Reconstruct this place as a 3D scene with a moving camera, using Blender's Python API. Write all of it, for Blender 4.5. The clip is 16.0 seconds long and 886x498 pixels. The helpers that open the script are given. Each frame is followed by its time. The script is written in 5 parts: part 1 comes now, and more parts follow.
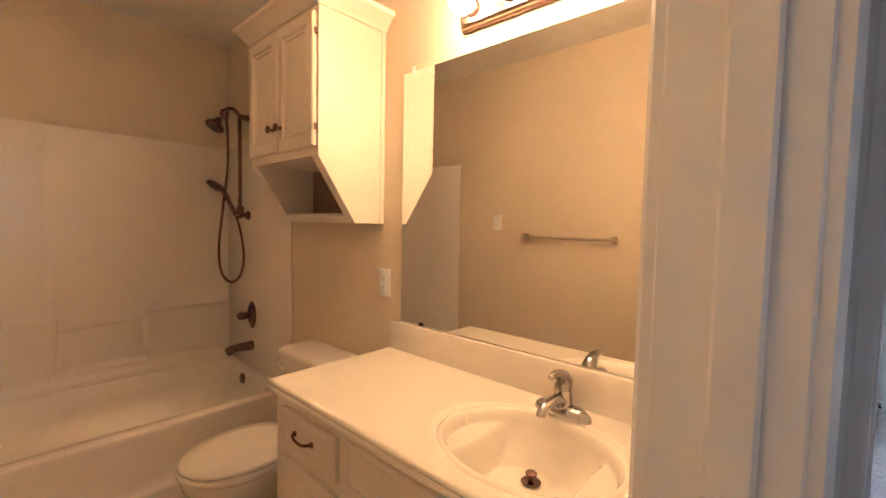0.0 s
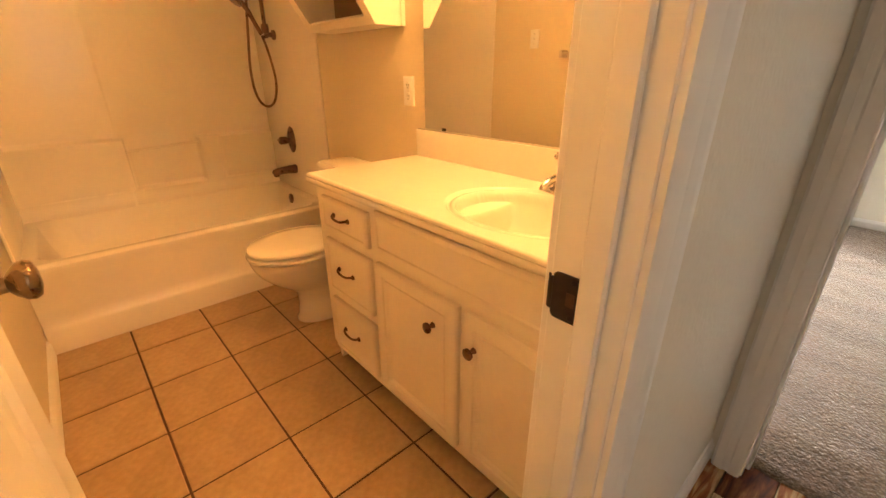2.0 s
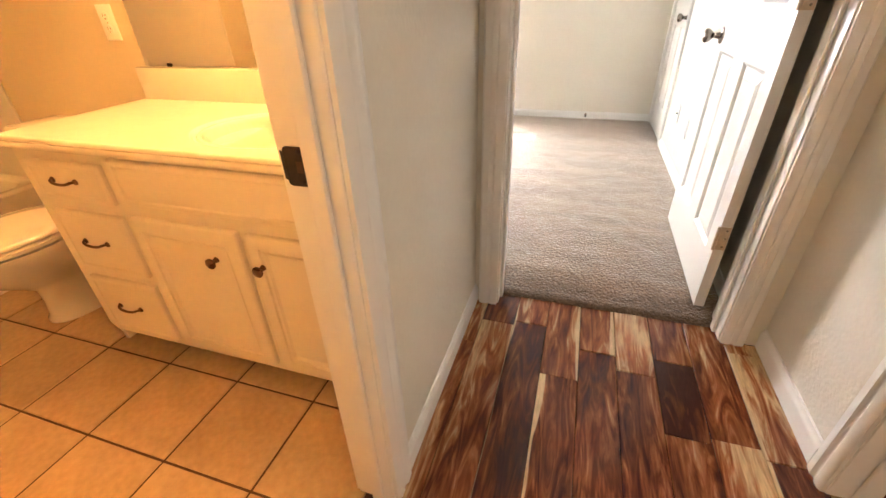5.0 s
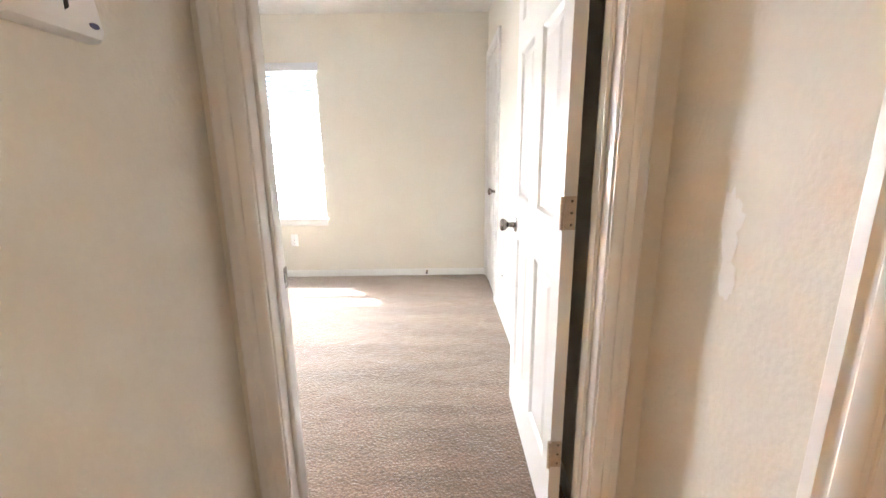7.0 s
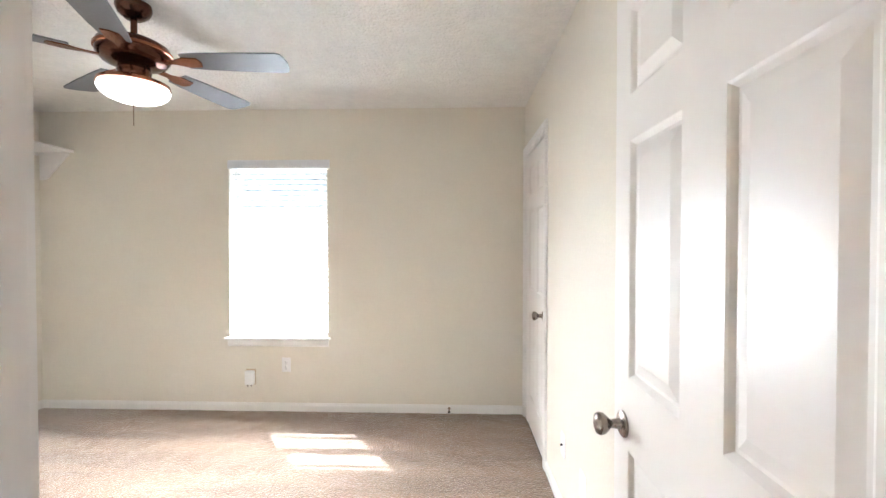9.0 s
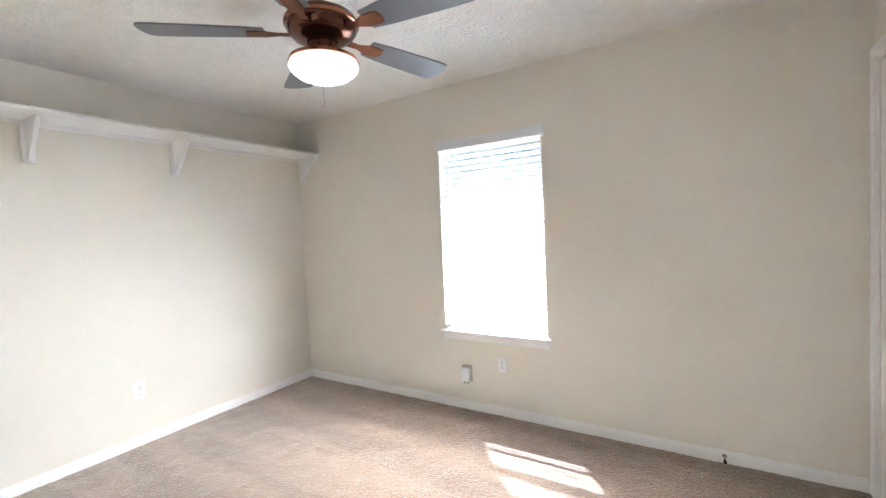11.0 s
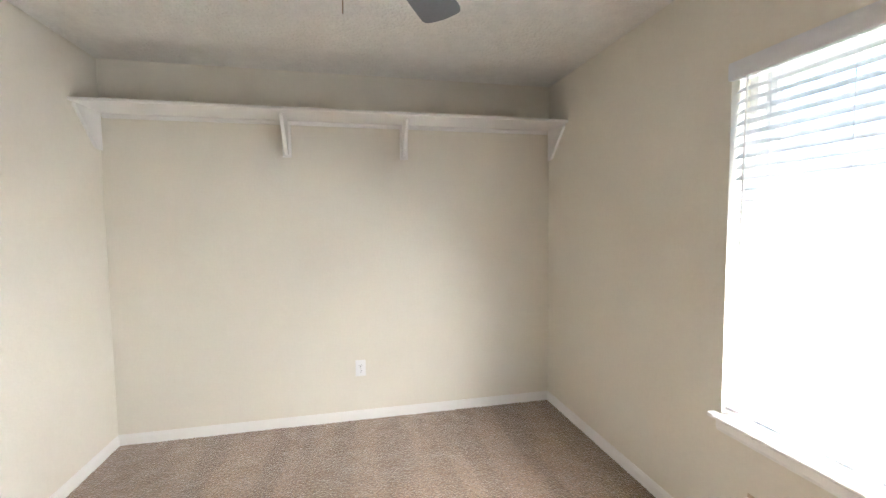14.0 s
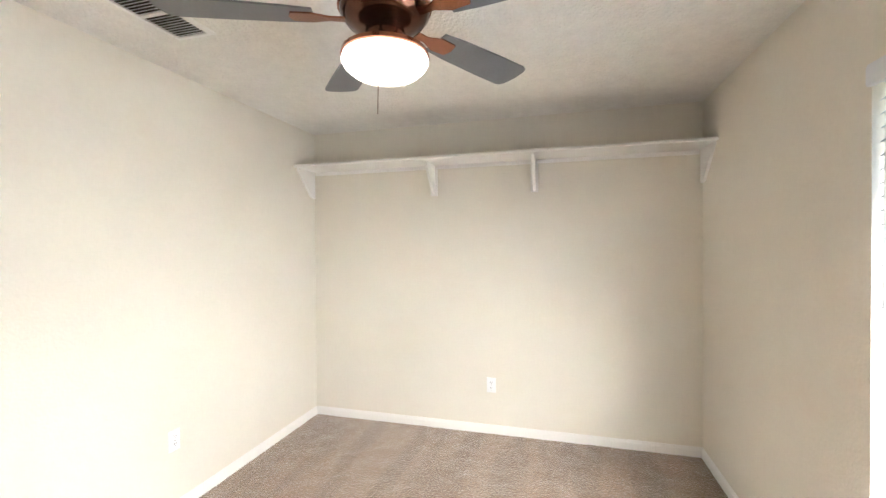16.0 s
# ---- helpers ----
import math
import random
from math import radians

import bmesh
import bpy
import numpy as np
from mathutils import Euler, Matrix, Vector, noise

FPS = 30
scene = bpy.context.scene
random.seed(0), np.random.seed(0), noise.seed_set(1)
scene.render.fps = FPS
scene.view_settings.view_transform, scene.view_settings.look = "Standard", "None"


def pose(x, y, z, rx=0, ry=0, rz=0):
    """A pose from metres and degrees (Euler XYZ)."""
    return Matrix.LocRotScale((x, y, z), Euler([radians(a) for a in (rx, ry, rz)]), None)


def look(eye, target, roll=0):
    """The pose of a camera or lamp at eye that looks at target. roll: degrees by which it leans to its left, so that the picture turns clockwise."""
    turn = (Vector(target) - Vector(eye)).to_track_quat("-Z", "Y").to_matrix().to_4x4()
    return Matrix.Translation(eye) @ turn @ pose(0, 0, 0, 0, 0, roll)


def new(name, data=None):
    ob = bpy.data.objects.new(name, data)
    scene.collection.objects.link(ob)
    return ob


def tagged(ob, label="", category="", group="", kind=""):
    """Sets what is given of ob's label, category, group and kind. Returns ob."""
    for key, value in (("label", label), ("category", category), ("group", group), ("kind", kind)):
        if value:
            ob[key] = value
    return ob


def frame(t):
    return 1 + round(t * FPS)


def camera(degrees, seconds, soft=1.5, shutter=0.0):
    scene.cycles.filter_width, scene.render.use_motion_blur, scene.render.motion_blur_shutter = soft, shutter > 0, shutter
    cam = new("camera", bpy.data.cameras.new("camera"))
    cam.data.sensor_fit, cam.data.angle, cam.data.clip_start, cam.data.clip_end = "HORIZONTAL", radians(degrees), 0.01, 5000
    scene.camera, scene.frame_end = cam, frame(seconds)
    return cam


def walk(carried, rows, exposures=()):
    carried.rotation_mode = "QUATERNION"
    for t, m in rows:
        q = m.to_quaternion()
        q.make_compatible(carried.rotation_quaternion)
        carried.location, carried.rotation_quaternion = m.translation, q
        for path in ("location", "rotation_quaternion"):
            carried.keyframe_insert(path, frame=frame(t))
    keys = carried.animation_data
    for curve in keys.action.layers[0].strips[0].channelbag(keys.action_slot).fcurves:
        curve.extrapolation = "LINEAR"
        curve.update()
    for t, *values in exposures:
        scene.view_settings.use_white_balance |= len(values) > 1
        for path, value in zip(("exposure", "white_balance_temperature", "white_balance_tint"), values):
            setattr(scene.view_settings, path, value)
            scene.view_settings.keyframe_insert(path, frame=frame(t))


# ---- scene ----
cam = camera(93.6, 16.0)
PATH = [
    (0, (0.011, 0.096, 1.297), (-1.33, 1.575, 1.185), 1.2),
    (0.5, (0.029, 0.095, 1.262), (-1.329, 1.532, 0.96), 0.5),
    (1, (0.062, 0.105, 1.217), (-1.312, 1.474, 0.729), 0.3),
    (1.5, (0.111, 0.089, 1.175), (-1.268, 1.381, 0.521), -0.0),
    (2, (0.159, 0.056, 1.137), (-1.203, 1.291, 0.349), -0.1),
    (2.5, (0.215, 0.018, 1.109), (-1.098, 1.238, 0.22), -0.5),
    (3, (0.212, -0.061, 1.101), (-1.007, 1.196, 0.133), -1.1),
    (3.2, (0.206, -0.099, 1.094), (-0.964, 1.182, 0.099), -1.4),
    (5.3, (0.364, -0.021, 1.1), (-0.058, 1.658, 0.099), -1.5),
    (5.5, (0.385, 0.037, 1.11), (0.04, 1.757, 0.15), -1.1),
    (6, (0.445, 0.166, 1.143), (0.263, 1.982, 0.325), -0.4),
    (6.5, (0.488, 0.259, 1.213), (0.428, 2.151, 0.566), -0.5),
    (7, (0.527, 0.361, 1.255), (0.536, 2.308, 0.796), -0.7),
    (7.5, (0.511, 0.455, 1.309), (0.563, 2.435, 1.033), -1.1),
    (8, (0.461, 0.659, 1.36), (0.532, 2.65, 1.193), -2.2),
    (8.5, (0.446, 0.896, 1.382), (0.508, 2.894, 1.309), -1.3),
    (9, (0.441, 1.128, 1.389), (0.375, 3.126, 1.357), 0.0),
    (9.5, (0.413, 1.296, 1.384), (0.11, 3.273, 1.353), -1.3),
    (10, (0.382, 1.405, 1.366), (-0.195, 3.32, 1.335), -2.2),
    (10.2, (0.374, 1.456, 1.369), (-0.309, 3.336, 1.328), -2.2),
    (12.3, (0.104, 2.242, 1.424), (-1.434, 3.512, 1.27), -3.2),
    (12.5, (0.087, 2.323, 1.428), (-1.515, 3.509, 1.267), -2.9),
    (13, (0.057, 2.517, 1.421), (-1.684, 3.488, 1.267), -2.1),
    (13.5, (0.006, 2.741, 1.431), (-1.865, 3.445, 1.353), -0.5),
    (14, (0.016, 2.922, 1.428), (-1.934, 3.347, 1.305), -0.6),
    (14.5, (0.074, 3.097, 1.436), (-1.918, 3.257, 1.368), 0.8),
    (15, (0.148, 3.201, 1.448), (-1.849, 3.142, 1.347), -2.7),
    (15.5, (0.219, 3.361, 1.456), (-1.753, 3.04, 1.358), -1.6),
    (16, (0.229, 3.452, 1.491), (-1.7, 2.921, 1.47), -0.4),
]
EXPOSURES = [(0.0, 2.8, 4050, 10), (1.0, 3.2, 4550, 10), (1.5, 3.35, 5400, 10), (2.5, 3.7, 6000, 10), (5.5, 4.1, 5500, 10), (6.3, 4.2, 5350, 10), (7.5, 3.95, 5250, 10), (8.5, 3.75, 5300, 10), (9.5, 3.55, 5250, 10), (12.5, 3.25, 5000, 10), (13.5, 3.05, 5250, 10), (14.5, 3.02, 5650, 10), (16.0, 3.35, 5600, 10)]
walk(cam, [(t, look(eye, target, roll)) for t, eye, target, roll in PATH], EXPOSURES)

# ---- light ----
world = bpy.data.worlds.new("sky")
scene.world = world
world.use_nodes = True
wn = world.node_tree
sky = wn.nodes.new("ShaderNodeTexSky")
sky.sky_type, sky.sun_disc = "NISHITA", False
sky.sun_elevation, sky.sun_rotation = radians(53), radians(-38)
wn.links.new(sky.outputs[0], wn.nodes["Background"].inputs[0])
wn.nodes["Background"].inputs[1].default_value = 0.075

sun_data = bpy.data.lights.new("sun", "SUN")
sun_data.energy, sun_data.angle, sun_data.color = 5.0, radians(0.5), (1.0, 0.95, 0.87)
sun = new("sun", sun_data)
sun.matrix_world = look((0, 0, 0), (0.370, -0.474, -0.799))


def area_lamp(name, at, to, w, h, power, color):
    data = bpy.data.lights.new(name, "AREA")
    data.shape, data.size, data.size_y, data.energy, data.color = "RECTANGLE", w, h, power, color
    new(name, data).matrix_world = look(at, to)


# added lamps: sky stand-in at the bedroom window, unseen warm fills behind the walk
area_lamp("sky_light_bedroom", (-0.98, 4.57, 1.03), (-0.98, 0.57, 1.33), 0.79, 0.76, 15.5, (1.0, 0.87, 0.73))
area_lamp("fill_light_living", (0.5, -3.19, 1.5), (0.5, 0, 1.5), 0.8, 1.2, 0.6, (1.0, 0.74, 0.48))
area_lamp("fill_light_side", (3.28, 0.4, 1.5), (0, 0.4, 1.5), 1.3, 1.2, 1.2, (1.0, 0.74, 0.48))

# ---- materials ----


def material(name, color, rough=0.5, metal=0.0, var=0.06, scale=6.0, fine=120.0, bump=0.0, bump_scale=200.0, coat=0.0, random_tint=0.0, spec=0.5, dist=0.002):
    m = bpy.data.materials.new(name)
    m.use_nodes = True
    nt = m.node_tree
    b = nt.nodes["Principled BSDF"]
    b.inputs["Metallic"].default_value = metal
    b.inputs["Specular IOR Level"].default_value = spec
    b.inputs["Coat Weight"].default_value = coat
    tc = nt.nodes.new("ShaderNodeTexCoord")
    big, small = nt.nodes.new("ShaderNodeTexNoise"), nt.nodes.new("ShaderNodeTexNoise")
    big.inputs["Scale"].default_value, small.inputs["Scale"].default_value = scale, fine
    big.inputs["Detail"].default_value = small.inputs["Detail"].default_value = 3
    for n in (big, small):
        nt.links.new(tc.outputs["Object"], n.inputs["Vector"])
    add = nt.nodes.new("ShaderNodeMath")
    add.operation = "ADD"
    nt.links.new(big.outputs["Fac"], add.inputs[0])
    nt.links.new(small.outputs["Fac"], add.inputs[1])
    ramp = nt.nodes.new("ShaderNodeMapRange")
    ramp.inputs["From Min"].default_value, ramp.inputs["From Max"].default_value = 0.6, 1.4
    ramp.inputs["To Min"].default_value, ramp.inputs["To Max"].default_value = 1 - var, 1 + var
    nt.links.new(add.outputs[0], ramp.inputs["Value"])
    value = ramp.outputs[0]
    if random_tint:
        info = nt.nodes.new("ShaderNodeObjectInfo")
        r = nt.nodes.new("ShaderNodeMapRange")
        r.inputs["To Min"].default_value, r.inputs["To Max"].default_value = 1 - random_tint, 1 + random_tint
        nt.links.new(info.outputs["Random"], r.inputs["Value"])
        mul = nt.nodes.new("ShaderNodeMath")
        mul.operation = "MULTIPLY"
        nt.links.new(value, mul.inputs[0])
        nt.links.new(r.outputs[0], mul.inputs[1])
        value = mul.outputs[0]
    mix = nt.nodes.new("ShaderNodeVectorMath")
    mix.operation = "SCALE"
    mix.inputs[0].default_value = color
    nt.links.new(value, mix.inputs["Scale"])
    nt.links.new(mix.outputs[0], b.inputs["Base Color"])
    rr = nt.nodes.new("ShaderNodeMapRange")
    rr.inputs["To Min"].default_value, rr.inputs["To Max"].default_value = max(0.02, rough * 0.85), min(1, rough * 1.15)
    nt.links.new(big.outputs["Fac"], rr.inputs["Value"])
    nt.links.new(rr.outputs[0], b.inputs["Roughness"])
    if bump:
        bn, bp = nt.nodes.new("ShaderNodeTexNoise"), nt.nodes.new("ShaderNodeBump")
        bn.inputs["Scale"].default_value, bn.inputs["Detail"].default_value = bump_scale, 2
        bp.inputs["Strength"].default_value, bp.inputs["Distance"].default_value = bump, dist
        nt.links.new(tc.outputs["Object"], bn.inputs["Vector"])
        nt.links.new(bn.outputs["Fac"], bp.inputs["Height"])
        nt.links.new(bp.outputs[0], b.inputs["Normal"])
    return m


def glow(name, color, strength):
    m = bpy.data.materials.new(name)
    m.use_nodes = True
    b = m.node_tree.nodes["Principled BSDF"]
    b.inputs["Base Color"].default_value = (0.9, 0.9, 0.88, 1)
    b.inputs["Emission Color"].default_value = (*color, 1)
    b.inputs["Emission Strength"].default_value = strength
    return m


def wood_material():
    """Small-leaf acacia boards: dark heartwood with pale sapwood streaks, each board its own tone."""
    m = bpy.data.materials.new("acacia_boards")
    m.use_nodes = True
    nt = m.node_tree
    b = nt.nodes["Principled BSDF"]
    tc, info = nt.nodes.new("ShaderNodeTexCoord"), nt.nodes.new("ShaderNodeObjectInfo")
    shift = nt.nodes.new("ShaderNodeVectorMath")
    shift.operation = "MULTIPLY_ADD"
    rnd = nt.nodes.new("ShaderNodeCombineXYZ")
    nt.links.new(info.outputs["Random"], rnd.inputs[0])
    nt.links.new(info.outputs["Random"], rnd.inputs[1])
    nt.links.new(info.outputs["Random"], rnd.inputs[2])
    nt.links.new(rnd.outputs[0], shift.inputs[0])
    shift.inputs[1].default_value = (37.0, 91.0, 53.0)
    nt.links.new(tc.outputs["Object"], shift.inputs[2])
    stretch = nt.nodes.new("ShaderNodeMapping")
    stretch.inputs["Scale"].default_value = (1.0, 0.13, 1.0)
    nt.links.new(shift.outputs[0], stretch.inputs["Vector"])
    broad, rings, grain = (nt.nodes.new("ShaderNodeTexNoise") for _ in range(3))
    for n, sc, d, dis in ((broad, 8, 2, 1.0), (rings, 22, 8, 3.2), (grain, 190, 3, 0.0)):
        n.inputs["Scale"].default_value, n.inputs["Detail"].default_value, n.inputs["Distortion"].default_value = sc, d, dis
        nt.links.new(stretch.outputs[0], n.inputs["Vector"])
    tone = nt.nodes.new("ShaderNodeValToRGB")
    e = tone.color_ramp.elements
    e[0].position, e[0].color = 0.25, (0.052, 0.014, 0.009, 1)
    e[1].position, e[1].color = 0.78, (0.66, 0.44, 0.22, 1)
    for p, c in ((0.40, (0.125, 0.031, 0.012, 1)), (0.52, (0.24, 0.072, 0.024, 1)), (0.62, (0.36, 0.145, 0.05, 1))):
        tone.color_ramp.elements.new(p).color = c
    total = nt.nodes.new("ShaderNodeMath")
    total.operation = "MULTIPLY_ADD"
    nt.links.new(rings.outputs["Fac"], total.inputs[0])
    total.inputs[1].default_value = 0.78
    half = nt.nodes.new("ShaderNodeMath")
    half.operation = "MULTIPLY_ADD"
    nt.links.new(broad.outputs["Fac"], half.inputs[0])
    half.inputs[1].default_value = 0.95
    off = nt.nodes.new("ShaderNodeMapRange")
    off.inputs["To Min"].default_value, off.inputs["To Max"].default_value = -0.53, -0.09
    nt.links.new(info.outputs["Random"], off.inputs["Value"])
    nt.links.new(off.outputs[0], half.inputs[2])
    nt.links.new(half.outputs[0], total.inputs[2])
    nt.links.new(total.outputs[0], tone.inputs[0])
    gm = nt.nodes.new("ShaderNodeMapRange")
    gm.inputs["To Min"].default_value, gm.inputs["To Max"].default_value = 0.62, 1.38
    nt.links.new(grain.outputs["Fac"], gm.inputs["Value"])
    # pale sapwood strip along one edge of some boards
    def calc(op, a, b, c=None):
        n = nt.nodes.new("ShaderNodeMath")
        n.operation = op
        for k, v in enumerate((a, b, c)):
            if isinstance(v, (int, float)):
                n.inputs[k].default_value = v
            elif v is not None:
                nt.links.new(v, n.inputs[k])
        return n.outputs[0]

    xyz = nt.nodes.new("ShaderNodeSeparateXYZ")
    nt.links.new(tc.outputs["Object"], xyz.inputs[0])
    r7 = calc("FRACT", calc("MULTIPLY", info.outputs["Random"], 7.31), 0)
    side = calc("MULTIPLY_ADD", calc("GREATER_THAN", r7, 0.5), 2.0, -1.0)
    across = calc("ADD", calc("MULTIPLY", xyz.outputs[0], side), calc("MULTIPLY_ADD", broad.outputs["Fac"], 0.07, -0.035))
    sap = nt.nodes.new("ShaderNodeMapRange")
    sap.interpolation_type = "SMOOTHSTEP"
    nt.links.new(across, sap.inputs["Value"])
    edge0 = calc("MULTIPLY_ADD", calc("FRACT", calc("MULTIPLY", info.outputs["Random"], 23.7), 0), 0.050, 0.044)
    nt.links.new(edge0, sap.inputs["From Min"])
    nt.links.new(calc("ADD", edge0, 0.004), sap.inputs["From Max"])
    pale = nt.nodes.new("ShaderNodeMix")
    pale.data_type = "RGBA"
    nt.links.new(sap.outputs[0], pale.inputs[0])
    nt.links.new(tone.outputs[0], pale.inputs[6])
    pale.inputs[7].default_value = (0.66, 0.46, 0.25, 1)
    sc = nt.nodes.new("ShaderNodeVectorMath")
    sc.operation = "SCALE"
    nt.links.new(next(o for o in pale.outputs if o.type == "RGBA"), sc.inputs[0])
    nt.links.new(gm.outputs[0], sc.inputs["Scale"])
    nt.links.new(sc.outputs[0], b.inputs["Base Color"])
    b.inputs["Roughness"].default_value = 0.24
    bp = nt.nodes.new("ShaderNodeBump")
    bp.inputs["Strength"].default_value, bp.inputs["Distance"].default_value = 0.25, 0.002
    nt.links.new(rings.outputs["Fac"], bp.inputs["Height"])
    nt.links.new(bp.outputs[0], b.inputs["Normal"])
    return m


def carpet_material():
    """Beige cut pile with combed stripes and trodden patches."""
    m = material("beige_carpet", (0.215, 0.144, 0.091), 0.82, var=0.62, scale=75.0, fine=160.0, bump=0.9, bump_scale=95.0, spec=0.5, dist=0.008)
    nt = m.node_tree
    b = nt.nodes["Principled BSDF"]
    b.inputs["Sheen Weight"].default_value = 1.0
    b.inputs["Sheen Roughness"].default_value = 0.4
    b.inputs["Sheen Tint"].default_value = (1.0, 0.95, 0.88, 1)
    tc, mp, st = nt.nodes.new("ShaderNodeTexCoord"), nt.nodes.new("ShaderNodeMapping"), nt.nodes.new("ShaderNodeTexNoise")
    mp.inputs["Scale"].default_value = (0.8, 6.0, 1.0)
    mp.inputs["Rotation"].default_value = (0, 0, 0.12)
    st.inputs["Scale"].default_value, st.inputs["Detail"].default_value, st.inputs["Distortion"].default_value = 1.0, 2.0, 0.1
    nt.links.new(tc.outputs["Object"], mp.inputs["Vector"])
    nt.links.new(mp.outputs[0], st.inputs["Vector"])
    band = nt.nodes.new("ShaderNodeMapRange")
    band.interpolation_type = "SMOOTHSTEP"
    band.inputs["From Min"].default_value, band.inputs["From Max"].default_value = 0.42, 0.58
    band.inputs["To Min"].default_value, band.inputs["To Max"].default_value = 0.85, 1.13
    nt.links.new(st.outputs["Fac"], band.inputs["Value"])
    old = b.inputs["Base Color"].links[0].from_socket
    mul = nt.nodes.new("ShaderNodeVectorMath")
    mul.operation = "SCALE"
    nt.links.new(old, mul.inputs[0])
    nt.links.new(band.outputs[0], mul.inputs["Scale"])
    nt.links.new(mul.outputs[0], b.inputs["Base Color"])
    return m


WALL = material("cream_wall_paint", (0.80, 0.765, 0.672), 0.6, var=0.025, scale=2.5, fine=60, bump=0.35, bump_scale=75, spec=0.3, dist=0.004)
PATCH = material("lighter_touch_up_paint", (0.88, 0.87, 0.83), 0.6, var=0.03, bump=0.2, bump_scale=90)
BATHWALL = material("tan_bathroom_paint", (0.73, 0.645, 0.48), 0.55, var=0.03, scale=2.5, fine=60, bump=0.35, bump_scale=75, spec=0.3, dist=0.004)
CEILING = material("textured_ceiling_paint", (0.84, 0.825, 0.775), 0.9, var=0.06, scale=14, fine=70, bump=1.0, bump_scale=60, spec=0.2, dist=0.010)
TRIM = material("white_gloss_trim_paint", (0.88, 0.87, 0.84), 0.36, var=0.02, scale=4, fine=50)
DOORPAINT = material("white_door_paint", (0.86, 0.845, 0.81), 0.34, var=0.0)
CABINET = material("cream_cabinet_paint", (0.80, 0.74, 0.63), 0.38, var=0.03, scale=5, fine=60, bump=0.06, bump_scale=70)
DARKIN = material("brown_cabinet_inside", (0.30, 0.20, 0.12), 0.7, var=0.1)
MARBLE = material("ivory_cultured_marble", (0.84, 0.79, 0.70), 0.16, var=0.025, scale=7, fine=30, coat=0.3)
ACRYLIC = material("almond_acrylic", (0.86, 0.81, 0.73), 0.22, var=0.02, scale=3, fine=40, bump=0.03, bump_scale=20, coat=0.2)
PORCELAIN = material("almond_porcelain", (0.83, 0.78, 0.70), 0.1, var=0.015, coat=0.5)
PLASTIC = material("white_plastic", (0.88, 0.88, 0.87), 0.35, var=0.015)
TILE = material("tan_floor_tile", (0.46, 0.32, 0.18), 0.38, var=0.20, scale=7, fine=45, bump=0.15, bump_scale=30, random_tint=0.08)
GROUT = material("dark_brown_grout", (0.085, 0.042, 0.028), 0.9, var=0.2, bump=0.4, bump_scale=300)
BRONZE = material("oil_rubbed_bronze", (0.17, 0.10, 0.07), 0.28, metal=0.9, var=0.25, scale=30)
BRASS = material("aged_brass", (0.25, 0.185, 0.115), 0.28, metal=1.0, var=0.15, scale=30)
IRON = material("dark_oiled_bronze", (0.035, 0.024, 0.019), 0.45, metal=0.5, var=0.3, scale=40)
NICKEL = material("satin_nickel", (0.30, 0.27, 0.24), 0.25, metal=1.0, var=0.08, scale=30)
TOWELBAR = material("brushed_towel_bar", (0.62, 0.57, 0.49), 0.33, metal=0.9, var=0.06, scale=30)
CHROME = material("chrome", (0.48, 0.46, 0.44), 0.06, metal=1.0, var=0.02)
MIRROR = material("mirror_silver", (0.90, 0.90, 0.87), 0.02, metal=1.0, var=0.0)
DARK = material("dark_void", (0.015, 0.012, 0.01), 0.8, var=0.1)
WOOD = wood_material()
CARPET = carpet_material()
BLADE = material("grey_fan_blade", (0.145, 0.150, 0.160), 0.4, var=0.12, scale=8)
BAR = material("brushed_brown_metal", (0.34, 0.25, 0.20), 0.3, metal=1.0, var=0.1, scale=20)
FANBRONZE = material("polished_dark_bronze", (0.11, 0.05, 0.032), 0.16, metal=0.9, var=0.3, scale=25)
COPPER = material("antique_copper", (0.33, 0.14, 0.08), 0.25, metal=0.9, var=0.15, scale=20)
LCD = material("green_grey_lcd", (0.06, 0.10, 0.09), 0.15, var=0.05)
BLUE = material("dark_blue_enamel", (0.03, 0.03, 0.12), 0.3, var=0.05)
GRASS = material("outdoor_ground", (0.09, 0.11, 0.055), 0.95, var=0.3, scale=2, fine=20)
LEAVES = material("far_tree_leaves", (0.06, 0.085, 0.05), 0.9, var=0.6, scale=1.2, fine=7)
SIDING = material("outdoor_siding", (0.62, 0.60, 0.56), 0.7, var=0.06)
BULB = glow("lit_warm_bulb", (1.0, 0.455, 0.112), 21.0)
BOWL = glow("lit_frosted_bowl", (1.0, 0.86, 0.68), 0.45)
SLAT = material("white_blind_slat", (0.80, 0.82, 0.85), 0.45, var=0.02)
GLASS = bpy.data.materials.new("window_glass")
GLASS.use_nodes = True
GLASS.node_tree.nodes["Principled BSDF"].inputs["Transmission Weight"].default_value = 1.0
GLASS.node_tree.nodes["Principled BSDF"].inputs["Roughness"].default_value = 0.0
GLASS.node_tree.nodes["Principled BSDF"].inputs["IOR"].default_value = 1.01

# ---- mesh helpers ----


def link_mesh(name, bm, mat, smooth=None):
    bmesh.ops.recalc_face_normals(bm, faces=bm.faces)
    me = bpy.data.meshes.new(name)
    bm.to_mesh(me)
    bm.free()
    me.materials.append(mat)
    if smooth is not None:
        me.polygons.foreach_set("use_smooth", [True] * len(me.polygons))
        me.set_sharp_from_angle(angle=radians(smooth))
    return new(name, me)


def part(name, bm, mat, parent, label="", smooth=None):
    ob = link_mesh(name, bm, mat, smooth)
    ob.parent = parent
    return tagged(ob, label) if label else ob


